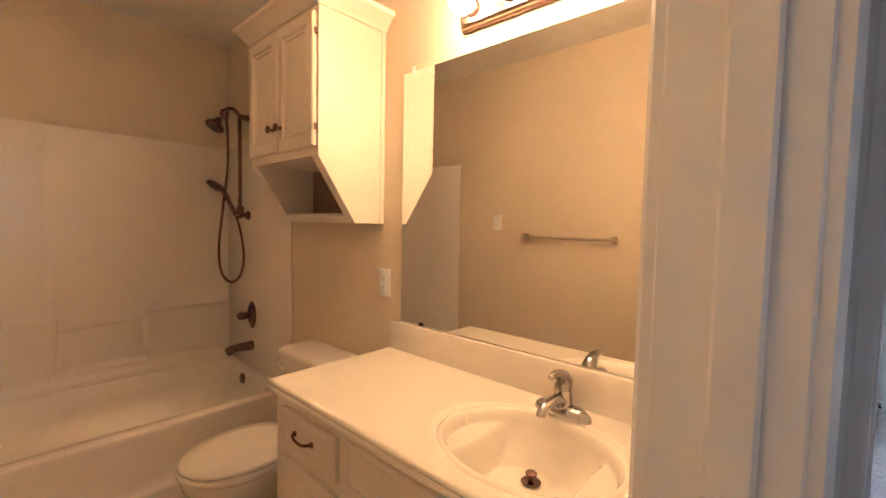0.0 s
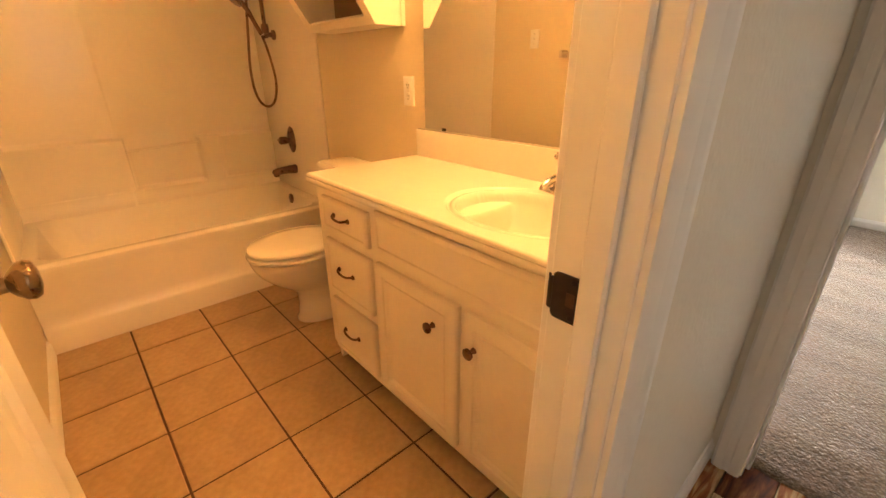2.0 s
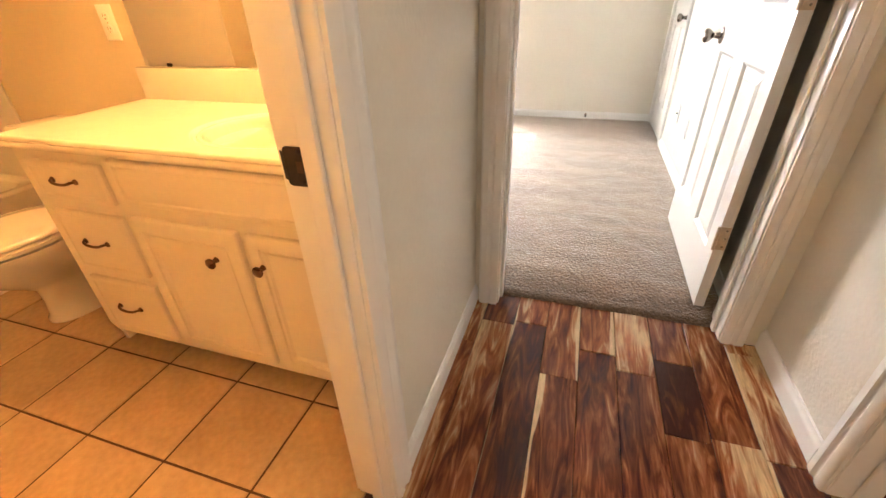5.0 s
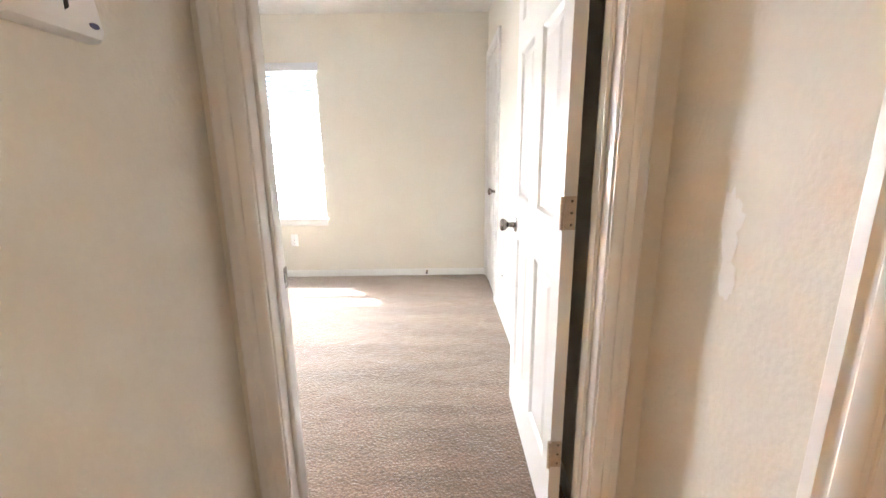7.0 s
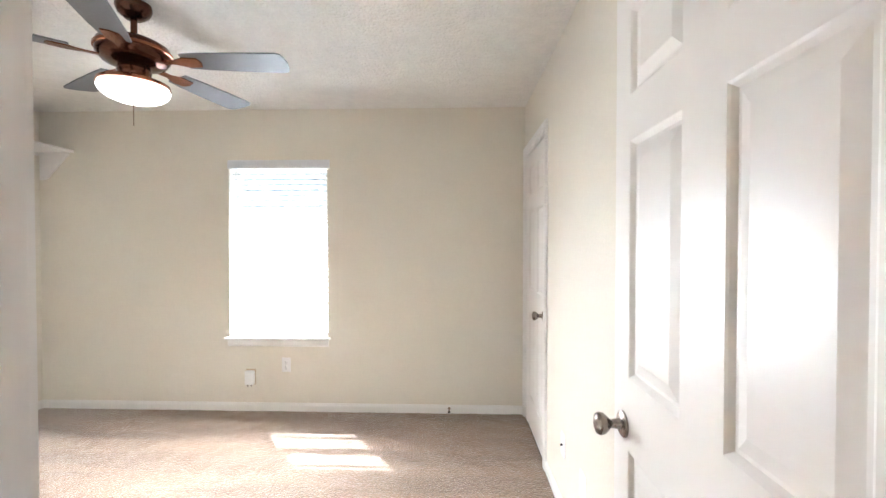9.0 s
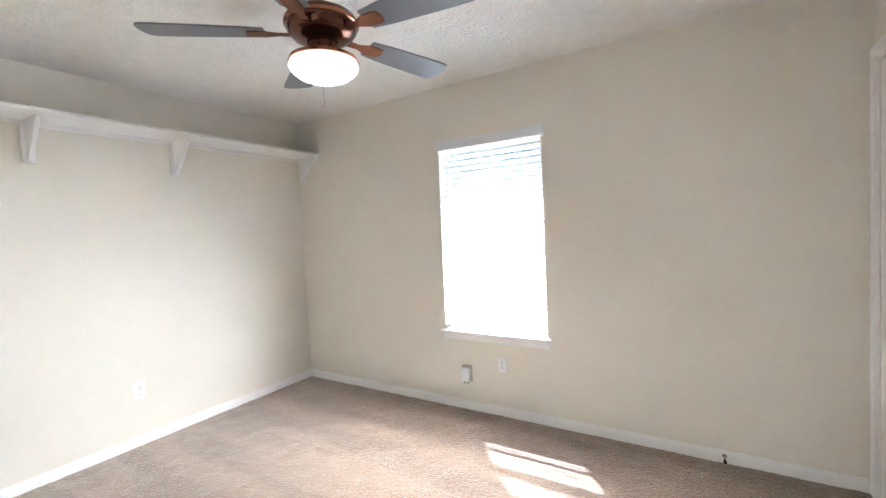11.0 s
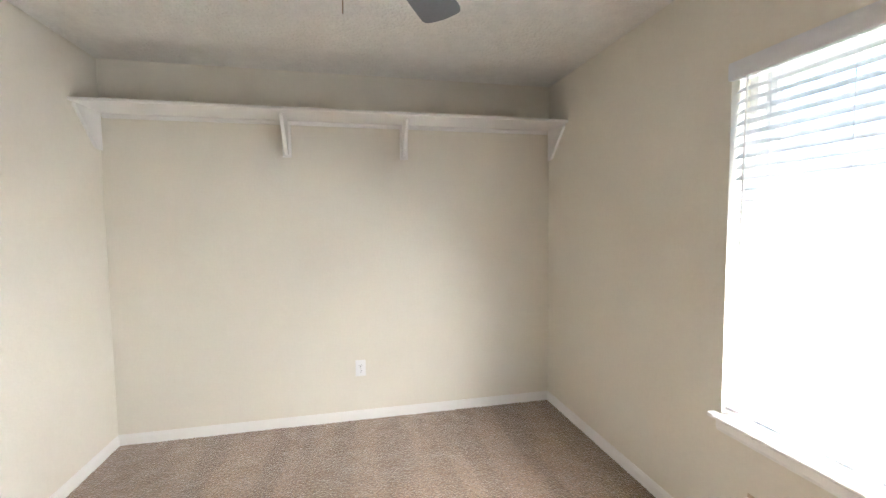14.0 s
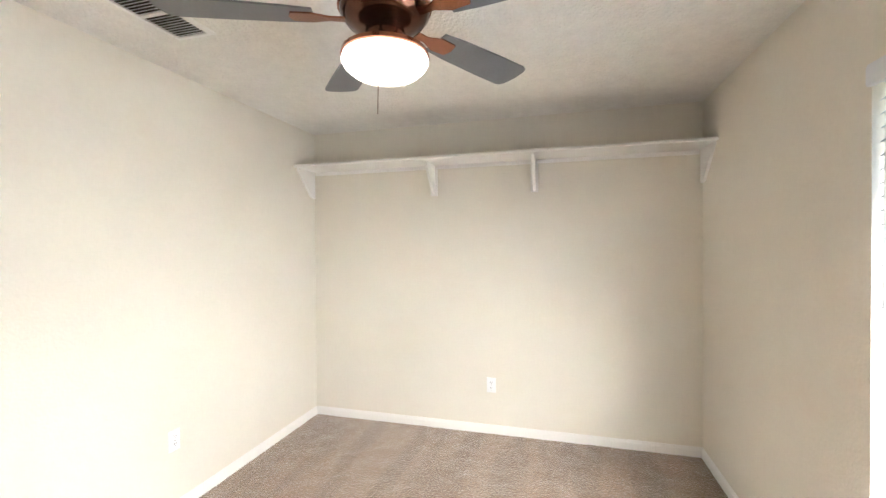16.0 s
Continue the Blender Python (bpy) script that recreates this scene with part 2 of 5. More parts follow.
def structure(name, bm, mat, label, category, smooth=None):
    return tagged(link_mesh(name, bm, mat, smooth), label, category, kind="structure")


def thing(name, at, label, category, group="", rz=0, kind=""):
    ob = new(name)
    ob.empty_display_size = 0.1
    ob.matrix_world = pose(*at, 0, 0, rz)
    return tagged(ob, label, category, group, kind)


def box(x0, x1, y0, y1, z0, z1, bev=0.0, bm=None, seg=1):
    bm = bm if bm is not None else bmesh.new()
    vs = bmesh.ops.create_cube(bm, size=1.0)["verts"]
    bmesh.ops.scale(bm, vec=(abs(x1 - x0), abs(y1 - y0), abs(z1 - z0)), verts=vs)
    bmesh.ops.translate(bm, vec=((x0 + x1) / 2, (y0 + y1) / 2, (z0 + z1) / 2), verts=vs)
    if bev:
        edges = list({e for v in vs for e in v.link_edges})
        bmesh.ops.bevel(bm, geom=edges, offset=bev, segments=seg, affect="EDGES", profile=0.5)
    return bm


def rings(loops, bm=None, cap0=True, cap1=True):
    """A skin over closed loops with the same number of points."""
    bm = bm if bm is not None else bmesh.new()
    vs = [[bm.verts.new(p) for p in loop] for loop in loops]
    n = len(vs[0])
    for a, b in zip(vs, vs[1:]):
        for i in range(n):
            bm.faces.new((a[i], a[(i + 1) % n], b[(i + 1) % n], b[i]))
    if cap0:
        bm.faces.new(vs[0])
    if cap1:
        bm.faces.new(vs[-1][::-1])
    return bm


def lathe(profile, m=Matrix(), seg=24, bm=None):
    """Rings of (radius, height) about the local z of m."""
    loops = [[m @ Vector((max(r, 1e-4) * math.cos(a), max(r, 1e-4) * math.sin(a), z)) for a in (2 * math.pi * i / seg for i in range(seg))] for r, z in profile]
    return rings(loops, bm)


def tube(points, r, seg=10, bm=None):
    pts = [Vector(p) for p in points]
    loops, side = [], None
    for i, p in enumerate(pts):
        d = (pts[min(i + 1, len(pts) - 1)] - pts[max(i - 1, 0)]).normalized()
        side = (side - d * side.dot(d)).normalized() if side and (side - d * side.dot(d)).length > 1e-4 else d.orthogonal().normalized()
        up = d.cross(side)
        rad = r[i] if isinstance(r, (list, tuple)) else r
        loops.append([p + rad * (math.cos(a) * side + math.sin(a) * up) for a in (2 * math.pi * k / seg for k in range(seg))])
    return rings(loops, bm)


def curve(points, n=8):
    """A smooth line through the points."""
    pts, out = [Vector(p) for p in points], []
    ext = [2 * pts[0] - pts[1], *pts, 2 * pts[-1] - pts[-2]]
    for i in range(1, len(ext) - 2):
        p0, p1, p2, p3 = ext[i - 1 : i + 3]
        for k in range(n):
            t = k / n
            out.append(0.5 * (2 * p1 + (p2 - p0) * t + (2 * p0 - 5 * p1 + 4 * p2 - p3) * t * t + (3 * p1 - p0 - 3 * p2 + p3) * t**3))
    return [*out, pts[-1]]


def prism(poly, axis, a, b, bm=None):
    """A polygon of pairs, drawn out along an axis from a to b. Pairs are the other two axes in order."""
    order = {"x": lambda u, v, w: (w, u, v), "y": lambda u, v, w: (u, w, v), "z": lambda u, v, w: (u, v, w)}[axis]
    return rings([[order(u, v, a) for u, v in poly], [order(u, v, b) for u, v in poly]], bm)


def panel(x0, x1, z0, z1, steps, back, bm=None, flip=1):
    """A rectangle in x and z that steps in and out: (inset, depth) pairs; depth along y. The last loop is filled, the back closed."""
    loops = [[(x0 + i, flip * d, z0 + i), (x1 - i, flip * d, z0 + i), (x1 - i, flip * d, z1 - i), (x0 + i, flip * d, z1 - i)] for i, d in [(0, back), *steps]]
    return rings(loops, bm)


CASE = [(0, 0), (0, 0.011), (0.006, 0.016), (0.020, 0.017), (0.024, 0.013), (0.030, 0.013), (0.036, 0.018), (0.052, 0.016), (0.057, 0.010), (0.057, 0)]
BASE = [(0, 0), (0.012, 0), (0.013, 0.055), (0.011, 0.066), (0.006, 0.072), (0.005, 0.080), (0, 0.083)]


# ---- plan ----
HX0, HX1 = 0.010, 1.05          # hall walls
BX = -0.085                     # bathroom face of the hall wall
BY0, BY1 = -0.205, 1.20          # bathroom walls
TUBX, BATHX = -2.085, -2.93      # tub front, far wall of the bathroom
RX0, RX1 = -2.935, 0.972         # bedroom walls
RY0, RY1 = 1.44, 4.395
HY1 = 1.325                     # hall face of the bedroom wall
CEIL, BATHCEIL = 2.44, 2.43
JY0, JY1 = -0.100, 0.455          # bathroom doorway
DX0, DX1 = 0.108, 0.92          # bedroom doorway
DOORTOP = 2.045
WX0, WX1, WZ0, WZ1 = -1.375, -0.585, 0.635, 2.035  # bedroom window
SY0, SY1 = 0.0, 0.785           # doorway at the side of the hall
CY0, CY1 = 3.640, 4.335         # closet doorway

# ---- walls, floors, ceilings ----
bm = box(BX, HX0, -3.2, JY0 - 0.02, 0, CEIL)
box(BX, HX0, JY1 + 0.02, HY1, 0, CEIL, bm=bm)
box(BX, HX0, JY0 - 0.02, JY1 + 0.02, DOORTOP + 0.02, CEIL, bm=bm)
wall_hall_left = structure("wall_hall_west", bm, WALL, "cream painted hall wall beside the bathroom doorway", "wall")
bm = box(HX1, HX1 + 0.1, SY1 + 0.02, HY1, 0, CEIL)
box(HX1, HX1 + 0.1, -3.2, SY0 - 0.02, 0, CEIL, bm=bm)
box(HX1, HX1 + 0.1, SY0 - 0.02, SY1 + 0.02, DOORTOP + 0.02, CEIL, bm=bm)
wall_hall_right = structure("wall_hall_east", bm, WALL, "cream painted hall wall with lighter touch-up spots", "wall")
bm = box(RX0 - 0.1, DX0 - 0.02, HY1 + 0.001, RY0, 0, CEIL)
box(DX1 + 0.02, 3.4, HY1 + 0.001, RY0, 0, CEIL, bm=bm)
box(DX0 - 0.02, DX1 + 0.02, HY1 + 0.001, RY0, DOORTOP + 0.02, CEIL, bm=bm)
structure("wall_bedroom_south", bm, WALL, "cream painted wall around the bedroom doorway", "wall")
structure("wall_bedroom_west", box(RX0 - 0.1, RX0, RY0, RY1, 0, CEIL), WALL, "cream painted bedroom wall under a long shelf", "wall")
bm = box(RX0 - 0.1, WX0, RY1, RY1 + 0.16, 0, CEIL)
box(WX1, RX1 + 0.1, RY1, RY1 + 0.16, 0, CEIL, bm=bm)
box(WX0, WX1, RY1, RY1 + 0.16, 0, WZ0 - 0.02, bm=bm)
box(WX0, WX1, RY1, RY1 + 0.16, WZ1, CEIL, bm=bm)
structure("wall_bedroom_north", bm, WALL, "cream painted bedroom wall around the window", "wall")
bm = box(RX1, RX1 + 0.1, RY0, CY0 - 0.02, 0, CEIL)
box(RX1, RX1 + 0.1, CY1 + 0.02, RY1, 0, CEIL, bm=bm)
box(RX1, RX1 + 0.1, CY0 - 0.02, CY1 + 0.02, DOORTOP + 0.02, CEIL, bm=bm)
structure("wall_bedroom_east", bm, WALL, "cream painted bedroom wall with the closet door", "wall")
structure("wall_bath_north", box(BATHX - 0.1, BX, BY1, HY1, 0, BATHCEIL), BATHWALL, "tan painted bathroom wall behind the vanity", "wall")
structure("wall_bath_south", box(BATHX - 0.1, BX, BY0 - 0.1, BY0, 0, BATHCEIL), BATHWALL, "tan painted bathroom wall with a towel bar", "wall")
structure("wall_bath_west", box(BATHX - 0.1, BATHX, BY0, BY1, 0, BATHCEIL), BATHWALL, "tan painted bathroom wall above the tub surround", "wall")
structure("wall_closet_back", box(1.7, 1.8, 3.3, 4.6, 0, CEIL), WALL, "plain closet back wall", "wall")
structure("wall_closet_south", box(RX1 + 0.1, 1.7, 3.3, 3.4, 0, CEIL), WALL, "plain closet side wall", "wall")
structure("wall_hall_south", box(BX, HX1 + 0.1, -3.4, -3.2, 0, CEIL), WALL, "plain wall at the hall end", "wall")
structure("wall_side_east", box(3.3, 3.4, -1.2, HY1, 0, CEIL), WALL, "plain wall of the side room", "wall")
structure("wall_side_south", box(HX1 + 0.1, 3.4, -1.3, -1.2, 0, CEIL), WALL, "plain wall of the side room", "wall")
structure("ceiling_bedroom", box(RX0 - 0.1, RX1 + 0.9, RY0 - 0.11, RY1 + 0.16, CEIL, CEIL + 0.1), CEILING, "cream textured bedroom ceiling", "ceiling")
structure("ceiling_hall", box(BX, 3.4, -3.4, HY1, CEIL, CEIL + 0.1), CEILING, "cream textured hall ceiling", "ceiling")
structure("ceiling_bathroom", box(BATHX - 0.1, BX, BY0 - 0.1, HY1, BATHCEIL, BATHCEIL + 0.1), CEILING, "cream bathroom ceiling", "ceiling")
structure("ground", box(-60, 60, RY1 + 0.2, 90, -0.6, -0.35), GRASS, "grass ground outside the window", "ground")


def tree_line():
    """A far line of leafy trees: an uneven, lumpy hedge of foliage with a ragged top."""
    bm = bmesh.new()
    nx, nz = 70, 16
    vs = [[bm.verts.new((-26 + 52 * i / nx, 14 + 1.6 * noise.noise((i * 0.35, k * 0.4, 1)) - 0.8 * math.sin(3.1 * k / nz), -0.35 + (0.9 + 0.5 * noise.noise((i * 0.21, 5, 0))) * k / nz + 0.25 * noise.noise((i, k, 9)))) for i in range(nx + 1)] for k in range(nz + 1)]
    for k in range(nz):
        for i in range(nx):
            bm.faces.new((vs[k][i], vs[k][i + 1], vs[k + 1][i + 1], vs[k + 1][i]))
    return bm


structure("backdrop", tree_line(), LEAVES, "distant line of leafy trees beyond the window", "trees")
structure("roof_eave", box(-4, 3, RY1 + 0.161, RY1 + 0.61, 2.50, 2.62), SIDING, "roof eave over the bedroom window", "eave")


# bedroom carpet, one piece of pile with an uneven surface
def carpet():
    bm = bmesh.new()
    nx, ny = 264, 200
    x0, x1, y0, y1 = RX0, RX1, RY0, RY1
    vs = []
    for j in range(ny + 1):
        for i in range(nx + 1):
            x, y = x0 + (x1 - x0) * i / nx, y0 + (y1 - y0) * j / ny
            near = min(1.0, max(0.0, (y - RY0) / 0.14)) if DX0 - 0.02 < x < DX1 + 0.02 else 1.0
            z = 0.018 + 0.022 * near + 0.0035 * noise.noise((x * 60, y * 60, 0)) + 0.003 * noise.noise((x * 9, y * 9, 3))
            vs.append(bm.verts.new((x, y, z)))
    for j in range(ny):
        for i in range(nx):
            a = j * (nx + 1) + i
            bm.faces.new((vs[a], vs[a + 1], vs[a + nx + 2], vs[a + nx + 1]))
    # tongue of carpet in the doorway with a frayed rounded edge
    n = 60
    rows = []
    for k, (dy, dz) in enumerate(((0.0, 0.018), (-0.018, 0.017), (-0.034, 0.013), (-0.047, 0.006), (-0.054, -0.004))):
        rows.append([bm.verts.new((DX0 + (DX1 - DX0) * i / n, RY0 + dy + (0.004 * noise.noise((i * 0.8, k * 0.2, 7)) if k else 0), dz + 0.003 * noise.noise((i * 1.3, k, 2)))) for i in range(n + 1)])
    for a, b in zip(rows, rows[1:]):
        for i in range(n):
            bm.faces.new((b[i], b[i + 1], a[i + 1], a[i]))
    return bm


structure("floor_carpet", carpet(), CARPET, "beige cut-pile bedroom carpet with vacuum marks", "carpet", 60)
structure("floor_slab", box(BATHX - 0.1, 3.4, -3.4, RY1 + 0.16, -0.2, -0.02), DARK, "dark subfloor under the flooring", "floor")

# ---- trim ----


def casing(name, label, axis, face, out, a, b, top, z0=0.0, w=0.075):
    """Three mitred mouldings round an opening from a to b along axis, on the plane face, standing out by out = +1 or -1."""
    t = thing(name, ((a + b) / 2, face, 0) if axis == "x" else (face, (a + b) / 2, 0), label, "door casing", kind="structure")
    k = w / 0.057
    base = Vector(t.matrix_world.translation)
    put = (lambda s, d, z: Vector((s, face + out * d, z)) - base) if axis == "x" else (lambda s, d, z: Vector((face + out * d, s, z)) - base)
    r = 0.005
    part("side_moulding", rings([[put(a - r - u * k, v, zz + (u * k if zz > 1 else 0)) for u, v in CASE] for zz in (z0, top + r)]), TRIM, t, smooth=35)
    part("side_moulding", rings([[put(b + r + u * k, v, zz + (u * k if zz > 1 else 0)) for u, v in CASE] for zz in (z0, top + r)]), TRIM, t, smooth=35)
    part("head_moulding", rings([[put(s + sg * (r + u * k), v, top + r + u * k) for u, v in CASE] for s, sg in ((a, -1), (b, 1))]), TRIM, t, smooth=35)
    return t


def jamb(name, label, axis, a, b, d0, d1, top, stop0, stop1):
    """Lining boards of a doorway from a to b along axis, between the wall faces d0 and d1, with stop strips."""
    t = thing(name, ((a + b) / 2, d0, 0) if axis == "x" else (d0, (a + b) / 2, 0), label, "door jamb", kind="structure")
    base = Vector(t.matrix_world.translation)

    def piece(nm, s0, s1, e0, e1, z0, z1, bev):
        bm = box(s0, s1, e0, e1, z0, z1, bev) if axis == "x" else box(e0, e1, s0, s1, z0, z1, bev)
        bmesh.ops.translate(bm, vec=-base, verts=bm.verts)
        part(nm, bm, TRIM, t)

    piece("side_jamb", a - 0.019, a, d0, d1, 0, top, 0.002)
    piece("side_jamb", b, b + 0.019, d0, d1, 0, top, 0.002)
    piece("head_jamb", a - 0.019, b + 0.019, d0, d1, top, top + 0.019, 0.002)
    piece("stop_strip", a, a + 0.011, stop0, stop1, 0, top - 0.011, 0.003)
    piece("stop_strip", b - 0.011, b, stop0, stop1, 0, top - 0.011, 0.003)
    piece("stop_strip", a, b, stop0, stop1, top - 0.011, top, 0.003)
    return t


jamb("door_jamb_bathroom", "white painted jamb of the bathroom doorway", "y", JY0, JY1, BX - 0.002, HX0 + 0.002, DOORTOP, BX + 0.040, BX + 0.072)
casing("door_casing_bathroom", "white moulded casing round the bathroom doorway", "y", HX0, 1, JY0, JY1, DOORTOP, w=0.085)
casing("door_casing_bathroom_inside", "white moulded casing inside the bathroom", "y", BX, -1, JY0 + 0.001, JY1, DOORTOP, w=0.057)
jamb("door_jamb_bedroom", "white painted jamb of the bedroom doorway", "x", DX0, DX1, HY1 - 0.002, RY0 + 0.002, DOORTOP, HY1 + 0.040, HY1 + 0.074)
casing("door_casing_bedroom", "white moulded casing round the bedroom doorway", "x", HY1, -1, DX0, DX1, DOORTOP)
casing("door_casing_bedroom_inside", "white moulded casing on the bedroom side", "x", RY0, 1, DX0, DX1 + 0.004, DOORTOP, 0.03, 0.057)
jamb("door_jamb_side", "white painted jamb of the side doorway", "y", SY0, SY1, HX1 - 0.002, HX1 + 0.102, DOORTOP, HX1 + 0.045, HX1 + 0.08)
casing("door_casing_side", "white moulded casing round the side doorway", "y", HX1, -1, SY0, SY1, DOORTOP)
jamb("door_jamb_closet", "white painted jamb of the closet doorway", "y", CY0, CY1, RX1 - 0.002, RX1 + 0.102, DOORTOP, RX1 + 0.045, RX1 + 0.08)
casing("door_casing_closet", "white moulded casing round the closet door", "y", RX1, -1, CY0, CY1, DOORTOP + 0.01, 0.03, 0.052)


def baseboard(name, axis, face, out, a, b, z0, label):
    k = 0.85 if z0 > 0.02 else 1.0
    if axis == "x":
        bm = rings([[(s, face + out * u, z0 + k * v) for u, v in BASE] for s in (a, b)])
    else:
        bm = rings([[(face + out * u, s, z0 + k * v) for u, v in BASE] for s in (a, b)])
    structure(name, bm, TRIM, label, "baseboard", 35)


WB = "white moulded baseboard along the wall foot"
baseboard("baseboard_bedroom_west", "y", RX0, 1, RY0, RY1, 0.036, WB)
baseboard("baseboard_bedroom_north", "x", RY1, -1, RX0 + 0.014, RX1, 0.036, WB)
baseboard("baseboard_bedroom_east", "y", RX1, -1, RY0, CY0 - 0.058, 0.036, WB)
baseboard("baseboard_bedroom_south", "x", RY0, 1, RX0 + 0.014, DX0 - 0.064, 0.036, WB)
baseboard("baseboard_hall_west", "y", HX0, 1, JY1 + 0.091, HY1 - 0.001, 0, WB)
baseboard("baseboard_hall_west_far", "y", HX0, 1, -3.2, JY0 - 0.091, 0, WB)
baseboard("baseboard_hall_east", "y", HX1, -1, SY1 + 0.081, HY1 - 0.001, 0, WB)
baseboard("baseboard_hall_east_far", "y", HX1, -1, -3.2, SY0 - 0.081, 0, WB)
baseboard("baseboard_bathroom", "x", BY0, 1, TUBX + 0.03, BX - 0.02, 0.004, WB)
baseboard("baseboard_side_room", "x", HY1, -1, HX1 + 0.1, 3.3, 0, WB)

# ---- hardware and doors ----
def rrect(hx, hy, r, z, cx=0.0, cy=0.0, n=6):
    out = []
    for qx, qy, a0 in ((1, 1, 0), (-1, 1, 90), (-1, -1, 180), (1, -1, 270)):
        for k in range(n + 1):
            a = radians(a0 + 90 * k / n)
            out.append((cx + qx * (hx - r) + r * math.cos(a), cy + qy * (hy - r) + r * math.sin(a), z))
    return out


R90X = Matrix.Rotation(radians(90), 4, "X")     # local z to -y


def knob_set(parent, x, z, y, out, mat, label, k=1.0):
    """A round door knob with its rose on the face y, standing out along out * y."""
    m = Matrix.Translation((x, y, z)) @ Matrix.Rotation(radians(-90 * out), 4, "X") @ Matrix.Diagonal((1, 1, k, 1))
    k = part("knob", lathe([(0.0, 0.026), (0.011, 0.024), (0.011, 0.034), (0.018, 0.040), (0.026, 0.050), (0.028, 0.060), (0.024, 0.068), (0.012, 0.072), (0.0, 0.072)], m, 28), mat, parent, label, 50)
    part("rose", lathe([(0.0, 0.0), (0.033, 0.0), (0.033, 0.004), (0.028, 0.008), (0.014, 0.010), (0.011, 0.028), (0.0, 0.028)], m, 28), mat, k, smooth=40)


def hinge(parent, x, y, z, mat, edge):
    """A butt hinge at the edge x = 0 of a leaf: plate on the edge, barrel with knuckles, screws."""
    h = part("hinge", box(-0.0025, 0.0, y + edge * 0.002, y + edge * 0.033, z - 0.045, z + 0.045, 0.0008), mat, parent, "butt hinge with painted-over plate")
    bm = bmesh.new()
    for k in range(5):
        lathe([(0, z - 0.045 + k * 0.018), (0.006, z - 0.045 + k * 0.018), (0.006, z - 0.0275 + k * 0.018), (0, z - 0.0275 + k * 0.018)], Matrix.Translation((x - 0.004, y - edge * 0.004, 0)), 10, bm)
    part("barrel", bm, mat, h, smooth=40)
    for dz in (-0.032, 0.0, 0.032):
        part("screw", lathe([(0, 0.0026), (0.004, 0.0026), (0.003, 0.0036), (0, 0.0036)], Matrix.Translation((0, y + edge * 0.022, z + dz)) @ Matrix.Rotation(radians(-90), 4, "Y"), 10), NICKEL, h)


ROWS6 = ((0.215, 0.835), (1.012, 1.590), (1.700, 1.905))


def six_panel_door(name, at, rz, w, label, knob_mat, hinge_mat, knob_z=0.915, knob_out=(1, -1), hinge_edge=-1, h=2.025, t=0.035, knob_depth=1.0, st=0.105, mu=0.10, hinges=(0.30, 1.045, 1.79)):
    """A moulded six-panel leaf: hinge edge at local x = 0, faces at y = 0 and t."""
    d = thing(name, at, label, "door", rz=rz)
    pw = (w - 2 * st - mu) / 2
    cols = ((st, st + pw), (st + pw + mu, w - st))
    bm = box(0, st, 0, t, 0, h)
    box(w - st, w, 0, t, 0, h, bm=bm)
    box(st + pw, st + pw + mu, 0, t, 0, h, bm=bm)
    zs = [0, *[z for r in ROWS6 for z in r], h]
    for c0, c1 in cols:
        for z0, z1 in zip(zs[::2], zs[1::2]):
            box(c0, c1, 0, t, z0, z1, bm=bm)
    part("leaf_frame", bm, DOORPAINT, d)
    prof = ((0.0, 0.0), (0.005, 0.003), (0.013, 0.010), (0.020, 0.010), (0.026, 0.0085), (0.048, 0.003))
    for c0, c1 in cols:
        for z0, z1 in ROWS6:
            loops = [[(c0 + i, y, z0 + i), (c1 - i, y, z0 + i), (c1 - i, y, z1 - i), (c0 + i, y, z1 - i)] for i, y in [*((i, dp) for i, dp in prof[::-1]), *((i, t - dp) for i, dp in prof)]]
            part("raised_panel", rings(loops), DOORPAINT, d)
    for o in knob_out:
        knob_set(d, w - 0.062, knob_z, t if o > 0 else 0.0, o, knob_mat, "round door knob", knob_depth)
    part("latch_plate", box(w, w + 0.0015, t / 2 - 0.0125, t / 2 + 0.0125, knob_z - 0.028, knob_z + 0.028, 0.0005), knob_mat, d)
    for hz in hinges:
        hinge(d, 0.0, t if hinge_edge < 0 else 0.0, hz, hinge_mat, hinge_edge)
    return d


HINGE_TAN = material("tan_painted_hinge", (0.60, 0.50, 0.37), 0.4, metal=0.2, var=0.15, scale=40)
six_panel_door("bedroom_door", (0.888, 1.458, 0.045), 89.4, 0.785, "white six-panel bedroom door standing wide open", NICKEL, HINGE_TAN, knob_z=0.888, hinge_edge=-1, st=0.090, mu=0.130)
six_panel_door("bathroom_door", (-0.092, -0.063, 0.012), 181.2, 0.553, "white six-panel bathroom door standing open against the wall", BRASS, TRIM, knob_z=0.868, hinge_edge=1, knob_depth=0.88, hinges=(0.30, 1.79))
six_panel_door("closet_door", (RX1 + 0.006, CY1 - 0.003, 0.035), -90, CY1 - CY0 - 0.006, "white six-panel closet door, closed", NICKEL, TRIM, knob_z=0.90, knob_out=(-1,), hinge_edge=1, h=2.0)

